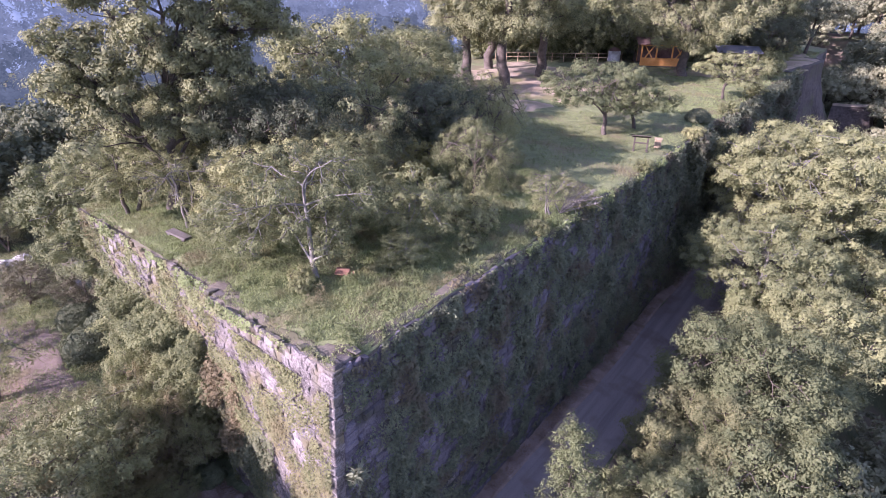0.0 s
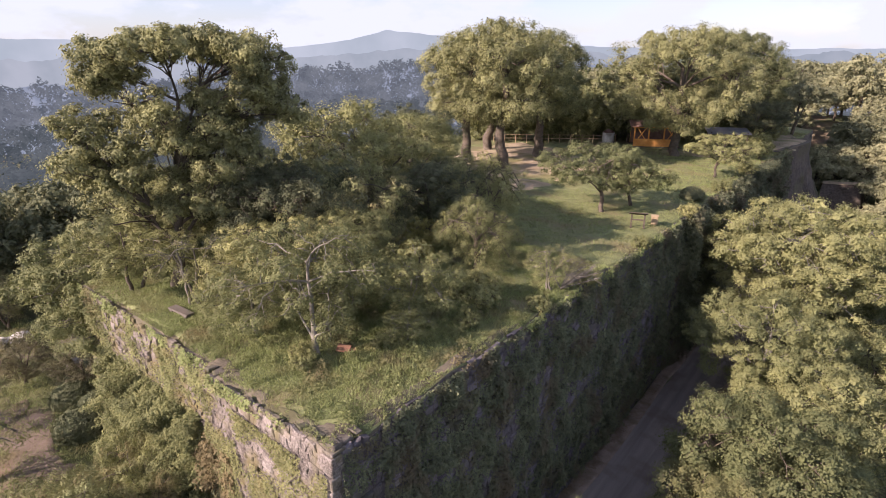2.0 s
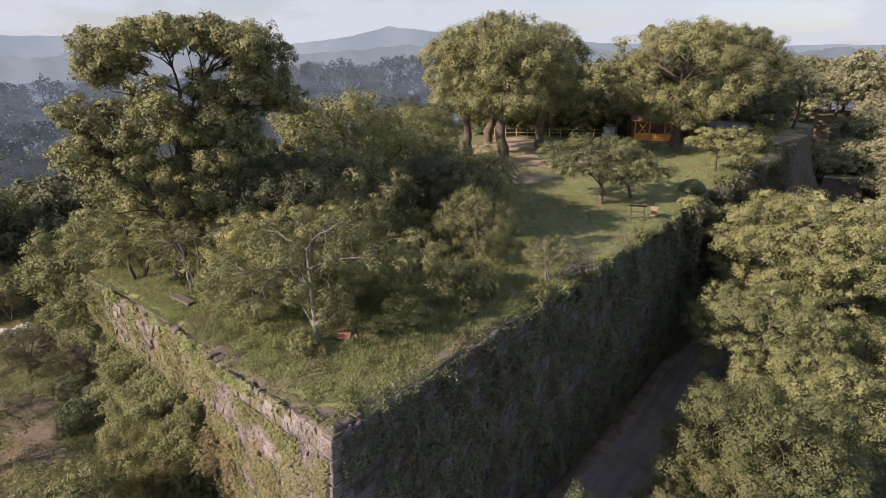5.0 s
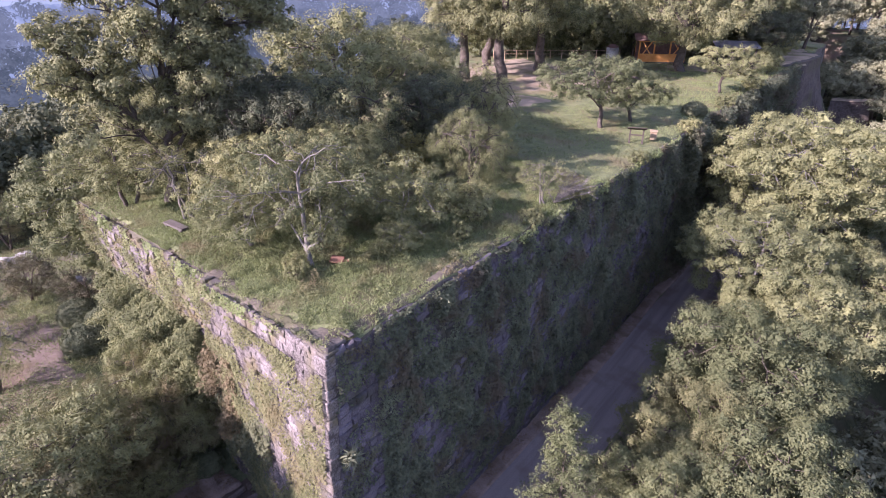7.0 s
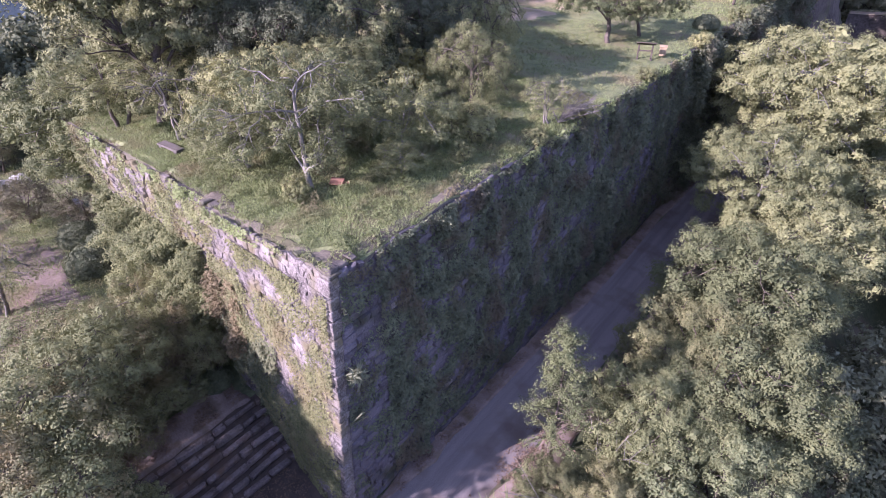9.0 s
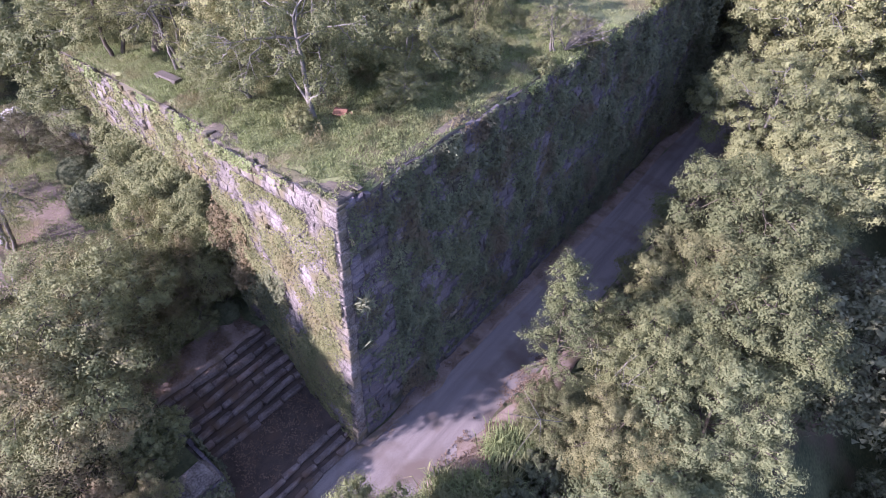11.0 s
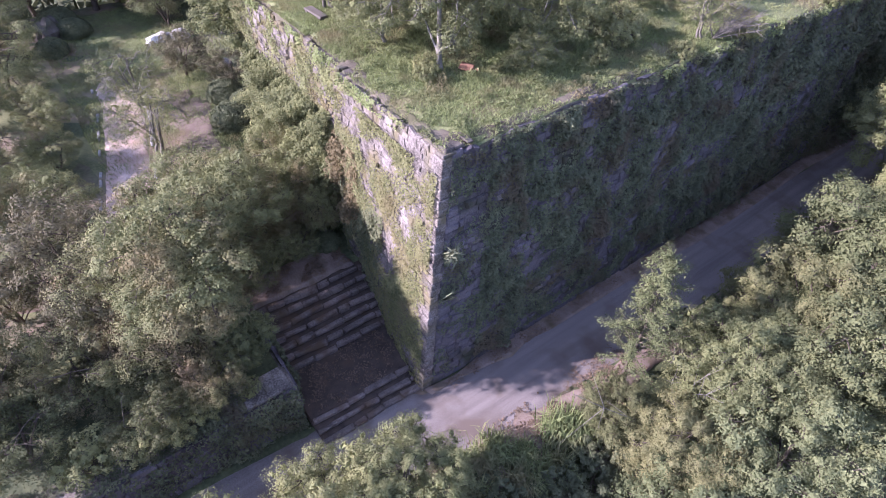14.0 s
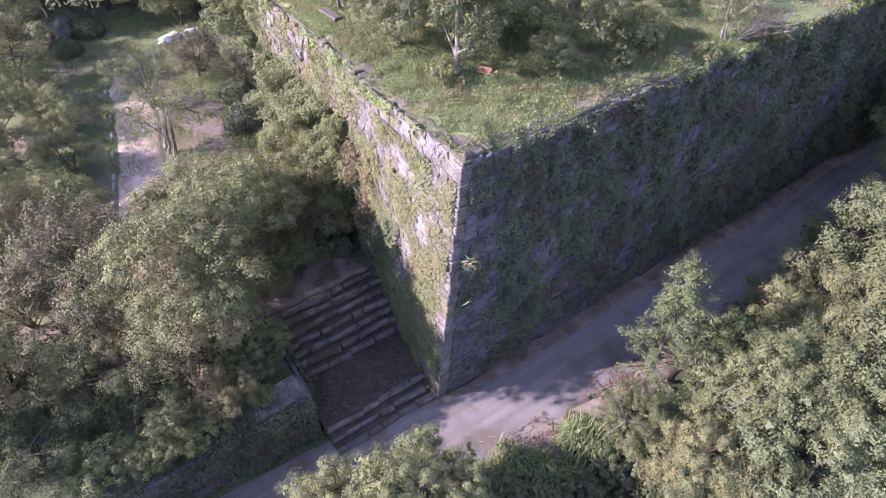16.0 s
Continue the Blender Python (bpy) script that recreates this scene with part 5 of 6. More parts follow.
for i, (u, z, size) in enumerate(((0.4, 7.7, 1.2), (0.35, 5.4, 1.0), (0.3, 9.6, 0.7), (0.9, 4.0, 0.7))):
    p = right_face(np.array([u]), np.array([z]))[0]
    ob = tagged(new("fern", FERN), "pale fern rosette growing out of the shaded wall", "fern", "wall ferns")
    ob.matrix_basis = Matrix.LocRotScale((p[0] + 0.04, p[1], p[2]), Euler((0, radians(55), i * 1.1)), (size,) * 3)
for i, (x, y, size) in enumerate(((-3.3, -8.4, 0.7), (-3.5, -9.9, 0.9), (-3.0, -11.3, 1.0), (-4.6, -12.0, 1.1), (-3.4, -7.2, 0.45), (-5.6, -6.9, 0.6))):
    tree(SHRUB, (x, y, 2.3), "leafy shrub in the garden bed behind the wall", "shrub", "shrub", "garden bed shrubs", size=size, turn=i * 80)
CLUMP = grass_clump(93, 520, 1.1)
for i, (x, y, size) in enumerate(((4.7, -0.6, 1.1), (5.0, -1.4, 1.0), (5.6, 2.3, 1.3), (5.9, 3.0, 1.2), (4.4, -2.2, 0.9), (5.5, 0.3, 0.9), (6.6, 1.2, 1.1), (5.7, -2.4, 1.1), (6.3, -0.4, 1.2))):
    ob = tagged(new("grass_clump", CLUMP), "tall arching grass clump at the roadside", "grass", "roadside grass clumps")
    ob.matrix_basis = Matrix.LocRotScale((x, y, float(ground_z(x, y))), Euler((0, 0, i * 1.3)), (size,) * 3)
for i, (x, y, size) in enumerate(((7.0, 3.2, 1.2), (6.4, -2.0, 1.2), (7.6, 0.4, 1.4), (7.4, -3.0, 1.5), (8.2, 1.8, 1.5), (5.6, 11.0, 1.2), (5.8, 14.0, 1.1),
                                  (12.4, 0.6, 2.2), (13.4, 3.0, 2.4), (14.2, 5.6, 2.3), (12.8, -1.8, 2.2), (15.2, 1.4, 2.4), (14.6, 8.4, 2.3), (12.9, 7.0, 2.0), (15.8, 4.4, 2.2))):
    tree(SHRUB_SHADED, (x, y, float(ground_z(x, y)) - 0.05), "low leafy shrub on the bank, leaves darkened for the hollow's shade", "shrub", "shrub", "bank shrubs", size=size, turn=i * 50)
for i, (x, y, size) in enumerate(((-0.3, 12.8, 0.6), (0.0, 17.2, 0.7), (0.1, 24.5, 0.7), (0.1, 33.5, 0.8), (0.0, 43.0, 0.9), (0.1, 52, 1.0), (-1.6, 9.0, 0.6), (-3.2, 5.8, 0.45), (-3.0, 12.0, 1.0), (-2.3, 10.8, 0.8), (-3.9, 11.2, 0.7), (-4.4, 2.3, 0.5), (-4.9, 2.7, 0.55), (-1.6, 66.0, 1.4), (-2.6, 70.0, 1.5), (-2.8, 75.0, 1.4), (-2.9, 80.5, 1.5), (-0.8, 62.5, 1.2))):
    tree(SHRUB, (x, y, TOP - 0.35 if x > -0.5 else TOP - 0.05), "leafy shrub rooted in the wall top", "shrub", "shrub", "wall-top shrubs", size=size, turn=i * 50)

# dense dark growth behind the fence
THICKET = tree_meshes("thicket", 126, 6.5, 3.6, 0.2, 30, 1.1, 0.2, leaf=0.2, clumps=8, per=50, flat=0.8, leaf_mat=M_LEAF_OLIVE, fine=False, puff=0.5, core=0.5)
for i, (x, y, size) in enumerate(((-33.5, 55.0, 1.1), (-30.0, 58.5, 1.0), (-26.6, 60.6, 1.15), (-23.0, 62.8, 1.0), (-19.8, 65.6, 1.2), (-16.0, 68.8, 1.1), (-12.4, 71.5, 1.0), (-8.8, 73.0, 1.0), (-5.6, 75.5, 0.9),
                                  (-29.0, 64.0, 1.4), (-22.5, 68.5, 1.5), (-16.0, 75.0, 1.5), (-10.0, 79.0, 1.4))):
    tree(THICKET, (x, y, float(top_z(x, y)) - 0.1), "dense olive-leaved tree leafy to the ground behind the fence", group="thicket behind the gum grove", size=size, turn=i * 67)

for i, (x, y, size) in enumerate(((-1.6, 87.0, 0.75), (-5.0, 84.5, 0.8), (2.4, 90.5, 0.8), (5.4, 89.0, 0.7), (8.6, 92.0, 0.9), (11.0, 87.5, 0.8), (13.0, 82.0, 0.8), (11.6, 76.0, 0.6), (14.0, 94.0, 1.0))):
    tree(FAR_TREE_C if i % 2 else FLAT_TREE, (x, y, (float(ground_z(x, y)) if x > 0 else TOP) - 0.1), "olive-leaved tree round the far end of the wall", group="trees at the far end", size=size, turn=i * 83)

for i, (x, y, size) in enumerate(((-51.5, -3.0, 0.8), (-51.0, 2.0, 0.75), (-52.0, -8.5, 0.9), (-49.5, 6.5, 0.8), (-50.5, -13.0, 0.9), (-44.5, 6.0, 0.7), (-39.5, 7.5, 0.6))):
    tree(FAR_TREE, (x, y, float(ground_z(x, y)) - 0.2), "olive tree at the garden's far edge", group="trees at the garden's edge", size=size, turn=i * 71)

# woods on the slopes beyond
rng = np.random.default_rng(77)
G_WOOD = "woods round the fort"


def wood(x0, x1, y0, y1, count, kinds, size=(0.8, 1.3), apart=4.0, label="tall tree of the surrounding woods"):
    put = []
    for _ in range(count * 12):
        if len(put) >= count:
            break
        x, y = rng.uniform(x0, x1), rng.uniform(y0, y1)
        if any((x - a) ** 2 + (y - b) ** 2 < apart ** 2 for a, b in put):
            continue
        if left_edge(y) - 3 < x < 1.5 and 0 < y < END_Y:
            continue
        put.append((x, y))
        s = rng.uniform(*size)
        tree(kinds[rng.integers(len(kinds))], (x, y, float(ground_z(x, y)) - 0.2), label, group=G_WOOD, size=s, turn=rng.uniform(0, 360))


for k in range(34):
    x, y = rng.uniform(-39, -13), rng.uniform(64, 94)
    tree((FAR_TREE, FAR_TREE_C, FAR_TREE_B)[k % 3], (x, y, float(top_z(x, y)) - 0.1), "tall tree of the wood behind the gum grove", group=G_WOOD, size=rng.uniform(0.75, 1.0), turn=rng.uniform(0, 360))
wood(-52, -37, 8, 50, 22, [THICKET, FAR_TREE_B, THICKET], size=(0.9, 1.3))
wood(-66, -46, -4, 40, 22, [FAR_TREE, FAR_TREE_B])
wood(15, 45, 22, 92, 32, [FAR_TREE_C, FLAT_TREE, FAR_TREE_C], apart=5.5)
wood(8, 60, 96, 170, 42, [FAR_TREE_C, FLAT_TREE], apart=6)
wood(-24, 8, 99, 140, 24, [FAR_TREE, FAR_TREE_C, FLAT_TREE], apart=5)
wood(-75, -44, 40, 110, 22, [FAR_TREE_B, FAR_TREE], apart=6)
wood(14.5, 34, -12, 26, 26, [FAR_TREE_B], size=(0.4, 0.6), apart=3.4)


def canopy(count, r0, r1, a0, a1, crown, seed, label):
    """Distant woodland: crowns of coarse leaf sprays standing on the valley floor."""
    r = np.random.default_rng(seed)
    ang = np.radians(r.uniform(a0, a1, count))
    dist = np.sqrt(r.uniform(r0 ** 2, r1 ** 2, count))
    x, y = 10 - dist * np.sin(ang), -9 + dist * np.cos(ang)
    z = ground_z(x, y)
    sz = crown * r.uniform(0.7, 1.4, count)
    m = 44
    d = unit(r.normal(size=(count, m, 3)) + np.array([0, 0, 0.5]))
    c = np.stack([x, y, z + sz * 0.9], -1)
    lump = 0.75 + 0.25 * np.sin(d[..., :1] * 5 + ang[:, None, None] * 40) * np.cos(d[..., 1:2] * 6 + dist[:, None, None])
    p = c[:, None] + d * sz[:, None, None] * lump * np.array([1, 1, 1.1])
    nrm = d * 0.8 + np.array([0, 0, 0.4]) + r.normal(size=d.shape) * 0.4
    v, f = leaves(p.reshape(-1, 3), nrm.reshape(-1, 3), (sz[:, None] * r.uniform(0.16, 0.34, (count, m))).ravel(), r, 0.7)
    bv, bf = lumps([(q, k * np.array([0.5, 0.5, 0.6])) for q, k in zip(c, sz)], r)
    v, f = np.concatenate([v, bv]), np.concatenate([f, bf + len(v)])
    return tagged(new("distant_woods", mesh_np("distant_woods", v, f, M_LEAF_DARK if seed % 2 else M_LEAF_OLIVE)), label, "woods", kind="stuff")


canopy(3600, 85, 330, 20, 112, 4.8, 31, "dark wooded valley below the fort")
canopy(420, 165, 430, -25, 40, 4.5, 32, "olive wooded hillside beyond the fort")
canopy(120, 150, 420, 100, 180, 4.5, 33, "dark woods on the slope beyond the garden")


def ridge(name, dist, mat, az, height, amp, seed, label):
    """A line of hills as a far backdrop."""
    a = np.linspace(-60, 130, 700)
    h = np.interp(a, az, height)
    wob = np.array([noise.fractal(Vector((q * 0.25 + seed, seed, 0)), 0.8, 2.0, 6) for q in a]) * amp
    e = np.radians(h + wob)
    x, y = 10 - dist * np.sin(np.radians(a)), -9 + dist * np.cos(np.radians(a))
    up = np.stack([x, y, 23 + dist * np.tan(e)], -1)
    lo = np.stack([x, y, np.full_like(x, -90.0)], -1)
    k = len(a)
    i = np.arange(k - 1)
    f = np.stack([i, i + 1, k + i + 1, k + i], 1)
    return tagged(new(name, mesh_np(name, np.concatenate([lo, up]), f, mat)), label, "hills", kind="structure")


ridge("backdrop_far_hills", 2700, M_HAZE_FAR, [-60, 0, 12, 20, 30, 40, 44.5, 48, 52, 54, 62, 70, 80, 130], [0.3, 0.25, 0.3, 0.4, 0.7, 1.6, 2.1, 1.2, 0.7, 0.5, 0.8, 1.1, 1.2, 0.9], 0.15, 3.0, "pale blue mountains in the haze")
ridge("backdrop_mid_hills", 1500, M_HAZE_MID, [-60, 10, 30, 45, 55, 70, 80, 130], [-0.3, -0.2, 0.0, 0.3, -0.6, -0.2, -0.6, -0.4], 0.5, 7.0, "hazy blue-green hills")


def far_canopy(count, r0, r1, e0, e1, crown, seed, mat, label):
    """Treetops across the valley, rising to the hills, as a hazy backdrop."""
    r = np.random.default_rng(seed)
    ang = r.uniform(-45, 112, count)
    q = r.random(count)
    dist = r0 + (r1 - r0) * q
    roll = np.array([noise.fractal(Vector((a * 0.09 + seed, d * 0.006, 0)), 0.9, 2.0, 4) for a, d in zip(ang, dist)])
    elev = np.radians(e0 + (e1 - e0) * q + 0.5 * roll - 0.9 * smooth(45, 75, ang))
    c = np.stack([10 - dist * np.sin(np.radians(ang)), -9 + dist * np.cos(np.radians(ang)), 23 + dist * np.tan(elev)], -1)
    sz = crown * r.uniform(0.6, 1.4, count)
    m = 64
    d = unit(r.normal(size=(count, m, 3)) + np.array([0, 0, 0.5]))
    p = c[:, None] + d * sz[:, None, None] * np.array([1, 1, 1.25]) * r.uniform(0.6, 1.05, (count, m, 1))
    v, f = leaves(p.reshape(-1, 3), (d + r.normal(size=d.shape) * 0.3).reshape(-1, 3), (sz[:, None] * r.uniform(0.24, 0.46, (count, m))).ravel(), r, 0.95)
    return tagged(new("backdrop_woods", mesh_np("backdrop_woods", v, f, mat)), label, "woods", kind="stuff")


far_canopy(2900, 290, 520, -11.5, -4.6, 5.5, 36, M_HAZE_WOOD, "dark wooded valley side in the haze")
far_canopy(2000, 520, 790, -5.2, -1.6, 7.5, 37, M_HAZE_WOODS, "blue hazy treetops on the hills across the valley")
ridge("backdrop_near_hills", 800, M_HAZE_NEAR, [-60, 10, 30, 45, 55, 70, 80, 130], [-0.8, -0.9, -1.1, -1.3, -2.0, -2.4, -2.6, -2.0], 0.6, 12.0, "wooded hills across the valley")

# ---- small things on the platform ----
def information_stand(x, y, turn):
    ob = thing("information_stand", "dark weathered wooden sloping stand on two posts in the grass", "stand", at=(x, y, float(top_z(x, y))), turn=turn)
    for s in (-0.42, 0.42):
        part("post", block((0.10, 0.10, 0.95), (s, 0, 0.45), 0.012), M_WOOD_DARK, ob)
        part("foot", block((0.12, 0.5, 0.08), (s, 0, 0.04), 0.012), M_WOOD_DARK, ob)
    part("board", block((1.2, 0.62, 0.05), (0, 0, 0.98), 0.01, turn=(24, 0, 0)), M_WOOD_DARK, ob)
    part("rail", block((0.9, 0.06, 0.08), (0, 0, 0.55), 0.01), M_WOOD_DARK, ob)


information_stand(-1.6, 28.2, 205)


def litter_box(x, y, turn):
    ob = thing("litter_box", "tan wooden slatted box on a post stump", "box", at=(x, y, float(top_z(x, y))), turn=turn)
    body = part("body", block((0.42, 0.42, 0.55), (0, 0, 0.32), 0.015), M_WOOD_TAN, ob)
    part("lid", block((0.5, 0.5, 0.06), (0, 0, 0.63), 0.012), M_WOOD_TAN, ob)
    for i in range(4):
        part("slat", block((0.085, 0.03, 0.5), (-0.155 + 0.104 * i, -0.222, 0.32), 0.006), M_WOOD_TAN, body)
    part("base", block((0.3, 0.3, 0.08), (0, 0, 0.03), 0.01), M_WOOD_DARK, ob)


litter_box(-0.95, 29.6, 20)


def stone_bench(x, y, turn):
    ob = thing("stone_bench", "low grey slab bench lying in the grass", "bench", at=(x, y, float(top_z(x, y))), turn=turn)
    part("slab", block((1.5, 0.45, 0.10), (0, 0, 0.15), 0.02, jitter=0.02, rng=RNG), M_SLAB, ob)
    for s in (-0.55, 0.55):
        part("support", block((0.2, 0.44, 0.14), (s, 0, 0.05), 0.02), M_SLAB, ob)


stone_bench(-12.7, 1.9, 4)
brick = thing("roof_tile", "broken red clay slab leaning in the grass", "tile", at=(-4.4, 4.35, float(top_z(-4.4, 4.35))), turn=30)
part("slab", block((0.55, 0.40, 0.07), (0, 0, 0.14), 0.015, turn=(18, 6, 0)), M_BRICK, brick)
part("broken_piece", block((0.25, 0.22, 0.07), (0.36, 0.1, 0.05), 0.015, turn=(4, -8, 30)), M_BRICK, brick)


def hut(x, y, turn):
    """Open orange-painted hut with a grey sheet roof."""
    z = float(top_z(x, y))
    ob = thing("hut", "small orange-painted open hut with a dark red roof", "hut", at=(x, y, z), turn=turn)
    for sx in (-2.6, -0.9, 0.9, 2.6):
        for sy in (-1.7, 1.7):
            part("post", block((0.16, 0.16, 2.5), (sx, sy, 1.25), 0.01), M_ORANGE, ob)
    part("beam", block((5.6, 0.14, 0.22), (0, -1.7, 2.45), 0.01), M_ORANGE, ob)
    part("beam", block((5.6, 0.14, 0.22), (0, 1.7, 2.45), 0.01), M_ORANGE, ob)
    part("counter", block((5.2, 0.18, 1.0), (0, -1.66, 0.5), 0.01), M_ORANGE, ob, "orange boarded counter")
    for sx in (-1.75, 1.75):
        for lean in (-34, 34):
            part("brace", block((0.10, 0.08, 2.4), (sx, -1.7, 1.6), 0.01, turn=(0, lean, 0)), M_ORANGE, ob)
    # dark roof red here paints the shaded inside of the hut
    part("back_wall", block((5.3, 0.14, 2.35), (0, 1.66, 1.18), 0.01), M_REDROOF, ob)
    part("floor", block((5.8, 3.9, 0.12), (0, 0, 0.04), 0.01), M_SLAB, ob)
    part("roof_sheet", block((6.4, 2.5, 0.06), (0, -1.15, 2.86), 0.01, turn=(14, 0, 0)), M_REDROOF, ob)
    part("roof_sheet", block((6.4, 2.5, 0.06), (0, 1.15, 2.86), 0.01, turn=(-14, 0, 0)), M_REDROOF, ob)


hut(-13.4, 64.0, 28)


# a roof added to stand for the bluish-grey shade right of the hut
def shade_lean_to(x, y, turn):
    z = float(top_z(x, y))
    ob = thing("shelter", "grey sheet on posts standing in for an area of shade beside the hut", "shelter", at=(x, y, z), turn=turn)
    for sx in (-2.0, 2.0):
        for sy in (-1.2, 1.2):
            part("post", block((0.12, 0.12, 2.2), (sx, sy, 1.1), 0.01), M_WOOD_DARK, ob)
    part("roof_sheet", block((4.8, 3.2, 0.06), (0, 0, 2.25), 0.01, turn=(8, 0, 0)), M_SHADE_GREY, ob)


shade_lean_to(-5.5, 66.5, 25)


def water_tank(x, y):
    z = float(top_z(x, y))
    ob = thing("water_tank", "white round water tank with a red-brown lid", "tank", at=(x, y, z))
    bm = bmesh.new()
    bmesh.ops.create_cone(bm, cap_ends=True, segments=28, radius1=0.75, radius2=0.75, depth=1.3, matrix=Matrix.Translation((0, 0, 0.72)))
    bmesh.ops.bevel(bm, geom=list(bm.edges), offset=0.03, segments=1, affect="EDGES")
    part("drum", bm, M_WHITE, ob)
    bm = bmesh.new()
    bmesh.ops.create_cone(bm, cap_ends=True, segments=28, radius1=0.8, radius2=0.25, depth=0.35, matrix=Matrix.Translation((0, 0, 1.54)))
    part("lid", bm, M_REDROOF, ob)
    part("plinth", block((1.8, 1.8, 0.14), (0, 0, 0.02), 0.01), M_SLAB, ob)


water_tank(-18.8, 62.5)


def fence(x0, y0, x1, y1, count):
    ob = thing("fence", "thin post-and-rail wooden fence behind the gum trees", "fence")
    for i in range(count):
        q = i / (count - 1)
        x, y = x0 + (x1 - x0) * q, y0 + (y1 - y0) * q
        part("post", block((0.09, 0.09, 1.15), (x, y, float(top_z(x, y)) + 0.52), 0.01), M_WOOD_TAN, ob)
    mid = ((x0 + x1) / 2, (y0 + y1) / 2)
    ln, an = math.hypot(x1 - x0, y1 - y0), math.degrees(math.atan2(y1 - y0, x1 - x0))
    for h in (0.55, 1.0):
        part("rail", block((ln, 0.05, 0.06), (*mid, float(top_z(*mid)) + h), 0.005, turn=(0, 0, an)), M_WOOD_TAN, ob)


fence(-31, 54, -18, 63, 12)

# fallen dead shrub on the wall edge
def bare_shrub(x, y, z, seed, height, name="dead_shrub", lean=(0.8, 0.2), label="dead silvery leafless shrub leaning over the edge", count=16, bark=M_BARK_PALE, twigs=5):
    r = np.random.default_rng(seed)
    paths = []
    for _ in range(count):
        tip = np.array([lean[0], lean[1], 0]) * height * r.uniform(0.4, 1.3) + np.array([r.normal() * 0.35, r.normal() * 0.35, r.uniform(0.5, 1.0)]) * height
        mid_p = tip * 0.45 + np.array([r.normal() * 0.12, r.normal() * 0.12, 0.12]) * height
        line = bezier(np.zeros(3), mid_p, tip, 6)
        paths.append((line, np.linspace(0.035, 0.008, 6)))
        for _ in range(twigs):
            s = line[r.integers(2, 5)]
            paths.append((np.array([s, s + unit(tip * 0.6 + r.normal(size=3) * 0.5 * height) * height * r.uniform(0.15, 0.4)]), np.array([0.014, 0.005])))
    v, f = tubes(paths, 5)
    ob = thing(name, label, "shrub", at=(x, y, z))
    piece("branchwork", mesh_np("branchwork", v, f, bark, True), ob)
    return ob


bare_shrub(-0.6, 15.4, 12.05, 41, 1.5, lean=(0.75, 0.5), count=14, bark=M_TWIG, twigs=14)
tree(BARE_TOP, (-1.0, 14.9, float(top_z(-1.0, 14.9)) - 0.05), "half-dead grey shrub with sparse leaves near the wall edge", "shrub", "dead_shrub", size=0.62, turn=60)
bare_shrub(7.9, 7.6, float(ground_z(7.9, 7.6)) - 0.05, 43, 5.8, "dead_tree", (0.03, -0.04), "bleached dead tree standing bare among the roadside trees", 7)
bare_shrub(7.0, 8.6, float(ground_z(7.0, 8.6)) - 0.05, 44, 2.6, "dead_tree", (0.1, 0.1), "small bleached dead tree on the earth bank", 6)
tree((STEM, ball_mesh(92, 1.0, 0.8, 2600, 0.11, M_LEAF_DARK)), (-1.1, 38.6, float(top_z(-1.1, 38.6))), "round dark clipped bush near the wall edge", "bush", "bush", size=0.95, turn=0)

# ---- grass ----
def grass(name, x0, x1, y0, y1, count, h0, h1, seed, label, height=top_z, width=0.05, inside=True):
    r = np.random.default_rng(seed)
    x, y = r.uniform(x0, x1, count), r.uniform(y0, y1, count)
    if inside:
        ok = (x > left_edge(y) + 0.3) & ~((x < -SPLIT) & (y < 0.5))
        x, y = x[ok], y[ok]
    g = patchy(np.stack([x, y, 0 * x], 1), 0.55, seed)
    edge = np.minimum(-x, y)
    bare = ((x + 15.2) / 4.2) ** 2 + ((y - 34.5) / 2.6) ** 2 < 1
    bare |= ((x + 21.5) / 8.4) ** 2 + ((y - 44.0) / 11.4) ** 2 < 1
    bare |= (((x + 0.75) / 0.7) ** 2 + ((y - 0.75) / 0.5) ** 2 < 1) | (((x + 6.9) / 0.9) ** 2 + ((y - 0.62) / 0.3) ** 2 < 1) | (((x + 0.42) / 0.25) ** 2 + ((y - 6.3) / 1.3) ** 2 < 1)
    ok = ~bare & (g > -0.5) & ((edge > 0.12) | (g > 0.05) | (not inside))
    x, y, g = x[ok], y[ok], g[ok]
    n = len(x)
    h = r.uniform(h0, h1, n) * (1 + 0.7 * np.clip(g, -0.5, 1))
    a = r.uniform(0, 2 * np.pi, n)
    z = height(x, y) - 0.02
    w = width * r.uniform(0.6, 1.4, n)
    b = np.stack([x, y, z], -1)
    side = np.stack([np.cos(a) * w, np.sin(a) * w, 0 * a], -1)
    tip = b + np.stack([r.normal(size=n) * h * 0.6, r.normal(size=n) * h * 0.6, h], -1)
    v = np.stack([b - side, b + side, tip], 1).reshape(-1, 3)
    return tagged(new(name, mesh_np(name, v, np.arange(3 * n).reshape(n, 3), M_GRASS_BLADE)), label, "grass", kind="stuff")


grass("grass", -12, -0.05, 0.05, 20, 120000, 0.07, 0.19, 51, "rough green grass near the fort corner", width=0.015)
grass("grass", -21, 0, 0.5, 45, 70000, 0.06, 0.18, 52, "rough green grass across the lawn", width=0.018)
grass("grass", -20.5, -11, 0.4, 9, 60000, 0.06, 0.15, 58, "rough green grass along the sunlit wall", width=0.014)
grass("grass", -48, -19, -9, 2.5, 45000, 0.07, 0.20, 56, "thin rough grass over the garden ground", height=lambda a, b: ground_z(a, b) + 0.12, width=0.022, inside=False)
grass("grass", -12, 0, 40, 90, 25000, 0.08, 0.22, 53, "rough grass towards the far end", width=0.035)

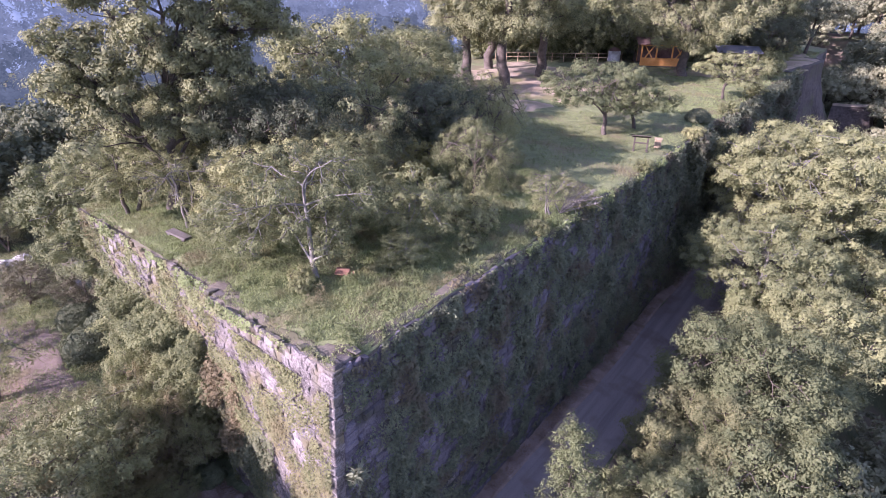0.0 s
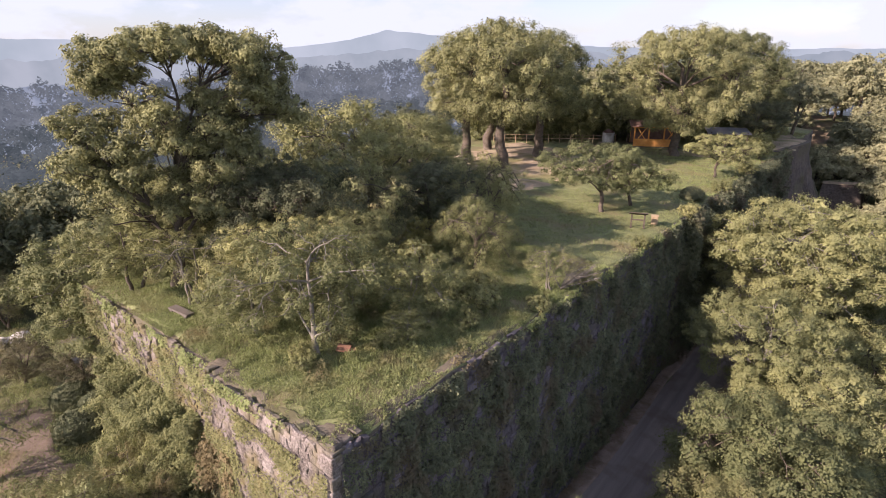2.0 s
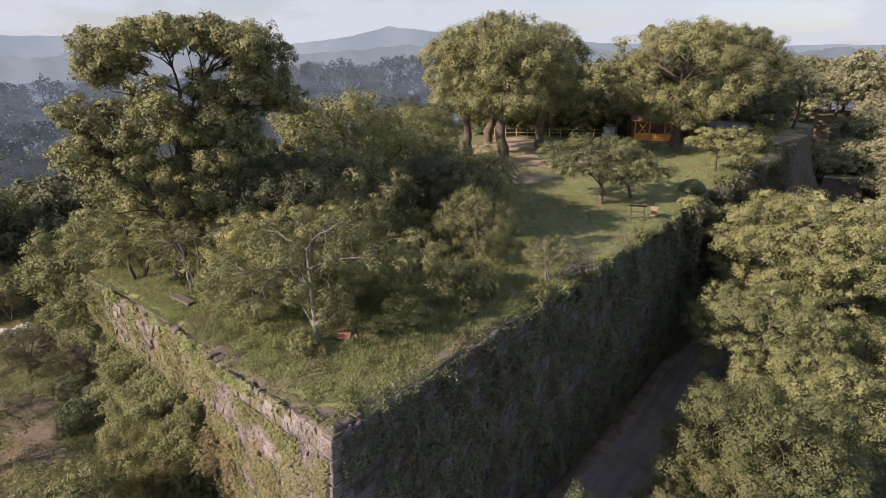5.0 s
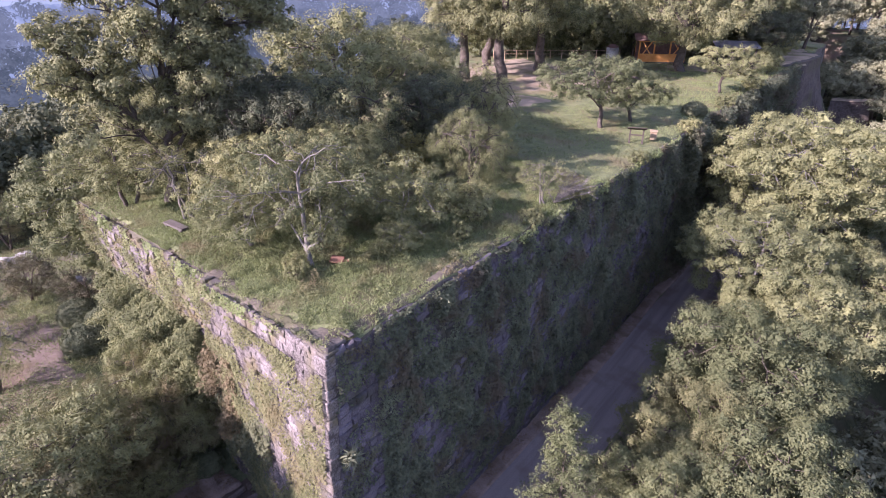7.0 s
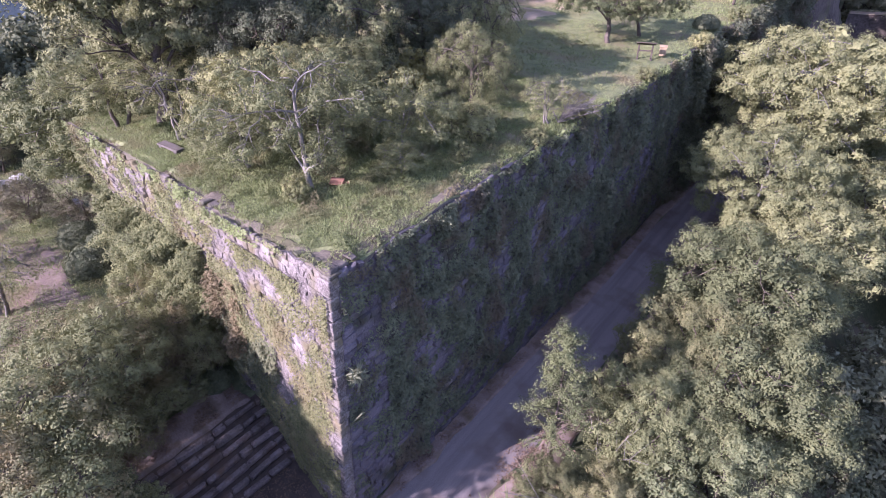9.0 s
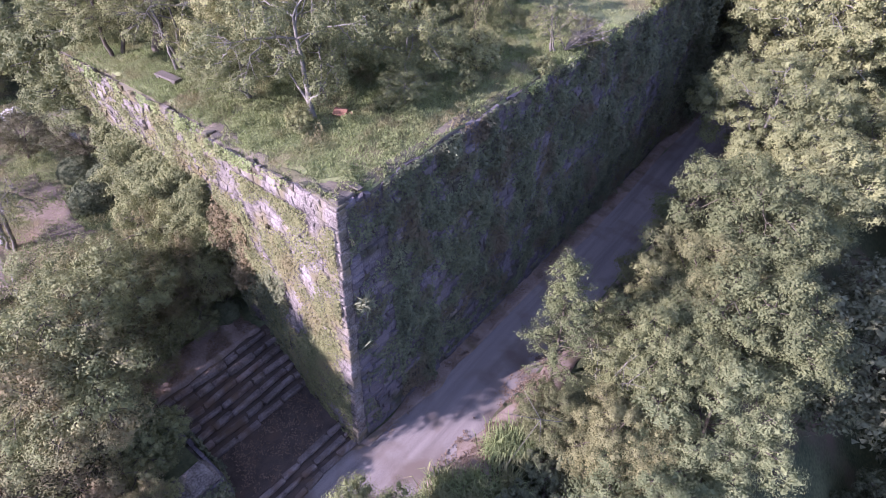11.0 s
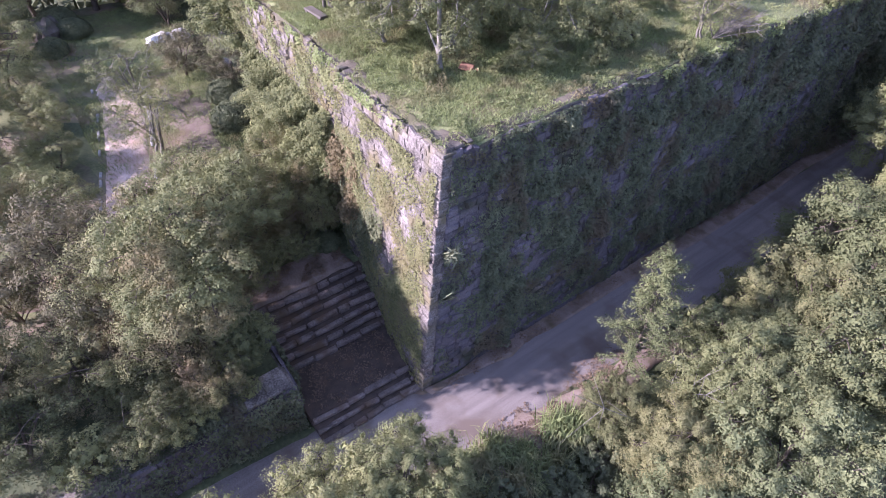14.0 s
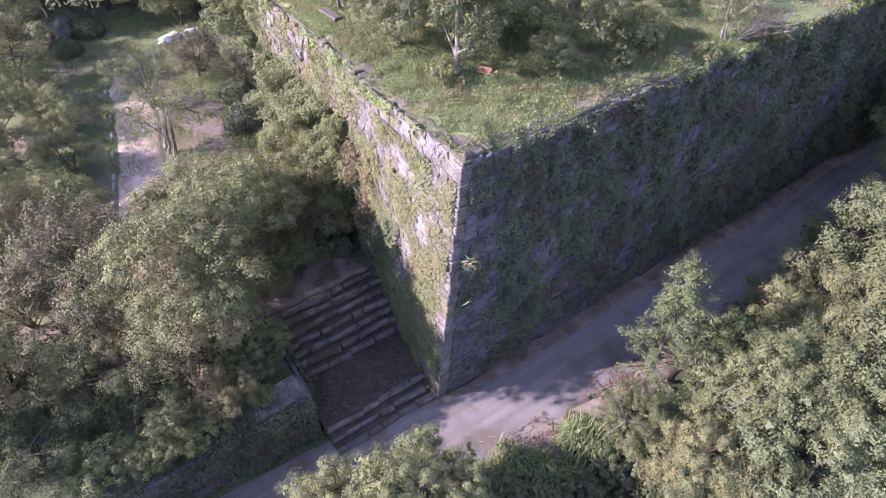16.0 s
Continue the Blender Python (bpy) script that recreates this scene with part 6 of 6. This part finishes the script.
def weeds(x0, x1, y0, y1, count, size, seed, label, cover=0.12):
    """Low leafy weeds in tufts among the grass."""
    r = np.random.default_rng(seed)
    x, y = r.uniform(x0, x1, count), r.uniform(y0, y1, count)
    g = patchy(np.stack([x, y, 0 * x], 1), 1.3, seed)
    ok = (g > cover) & (x > left_edge(y) + 0.4) & ~((x < -SPLIT) & (y < 0.6))
    x, y, g = x[ok], y[ok], g[ok]
    n = len(x)
    z = top_z(x, y) + np.clip(g - cover, 0, 0.8) * r.random(n) ** 0.6 * 0.85 + 0.02
    nrm = np.array([0, 0, 0.8]) + r.normal(size=(n, 3)) * 0.5
    v, f = leaves(np.stack([x, y, z], 1), nrm, size * r.uniform(0.6, 1.5, n), r, 0.55)
    return tagged(new("weeds", mesh_np("weeds", v, f, M_WEED)), label, "weeds", kind="stuff")


weeds(-12, -0.05, 0.05, 12, 80000, 0.075, 54, "low leafy weeds in tufts near the fort corner", 0.08)
weeds(-20, -0.1, 2, 30, 50000, 0.10, 55, "low leafy weeds in tufts across the lawn", 0.2)

def fallen_leaves(areas, seed):
    """Dead leaves lying on the ground: each area is (x0, x1, y0, y1, count, base)."""
    r = np.random.default_rng(seed)
    ps = []
    for x0, x1, y0, y1, count, base in areas:
        x, y = r.uniform(x0, x1, count), r.uniform(y0, y1, count)
        g = patchy(np.stack([x, y, 0 * x], 1), 0.9, seed)
        x, y = x[g > -0.05], y[g > -0.05]
        z = ground_z(x, y) + 0.11 if base is None else np.full(len(x), base)
        ps.append(np.stack([x, y, z + r.uniform(0, 0.02, len(x))], 1))
    p = np.concatenate(ps)
    v, f = leaves(p, np.array([0, 0, 1.0]) + r.normal(size=p.shape) * 0.3, 0.09 * r.uniform(0.6, 1.5, len(p)), r, 0.6)
    return tagged(new("fallen_leaves", mesh_np("fallen_leaves", v, f, M_FALLEN)), "brown dead leaves strewn along the road and steps", "leaves", kind="stuff")


fallen_leaves(((3.6, 5.6, -4, 12, 5000, None), (0.6, 1.2, -1, 30, 4000, None), (-3.4, -0.8, -6.0, -1.2, 1600, 0.575), (-8.0, -6.5, -6, -0.8, 2200, 2.5), (4.2, 6.2, -3, 8, 5000, None)), 57)

# ---- facing stones ----
z, k = 0.0, 0
while z < TOP - 0.1:
    hgt = min(float(RNG.uniform(0.30, 0.46)), TOP - 0.03 - z)
    s = (TOP - z - hgt / 2) / TOP
    a, b = ((0.62, 0.40), (0.42, 0.60))[k % 2]
    part("quoin", block((a + RNG.uniform(-0.06, 0.06), b + RNG.uniform(-0.06, 0.06), hgt - 0.025), (0.45 * s - a / 2 + 0.035, -1.25 * s + b / 2 - 0.035, z + hgt / 2), 0.03, jitter=0.012, rng=RNG), M_STONE, wall_left)
    z, k = z + hgt, k + 1
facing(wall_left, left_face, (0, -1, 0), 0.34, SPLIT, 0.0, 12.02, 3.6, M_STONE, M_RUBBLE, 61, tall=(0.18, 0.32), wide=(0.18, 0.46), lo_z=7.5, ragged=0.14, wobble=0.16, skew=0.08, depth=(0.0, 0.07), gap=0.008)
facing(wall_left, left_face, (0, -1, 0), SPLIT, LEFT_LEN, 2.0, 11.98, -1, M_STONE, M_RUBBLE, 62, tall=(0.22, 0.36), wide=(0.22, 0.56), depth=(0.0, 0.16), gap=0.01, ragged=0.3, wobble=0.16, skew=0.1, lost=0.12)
# from here on, faces turned from the sun take the shade-coloured stone
facing(wall_right, right_face, (1, 0, 0), 0.34, 44.0, 0.0, 11.92, 4.2, M_STONE_SHADED, M_RUBBLE_SHADED, 63, tall=(0.24, 0.40), wide=(0.26, 0.66), depth=(0.0, 0.14), gap=0.014, ragged=0.15, wobble=0.12, lo_z=5.5)
facing(garden_wall, garden_face, (1, 0, 0), 0.0, 24.0, 0.0, 2.45, 6.0, M_STONE_SHADED, M_RUBBLE_SHADED, 64)
facing(garden_wall, stair_side, (0, 1, 0), 0.0, 5.0, 0.3, 2.4, 5.5, M_STONE_SHADED, M_RUBBLE_SHADED, 65)
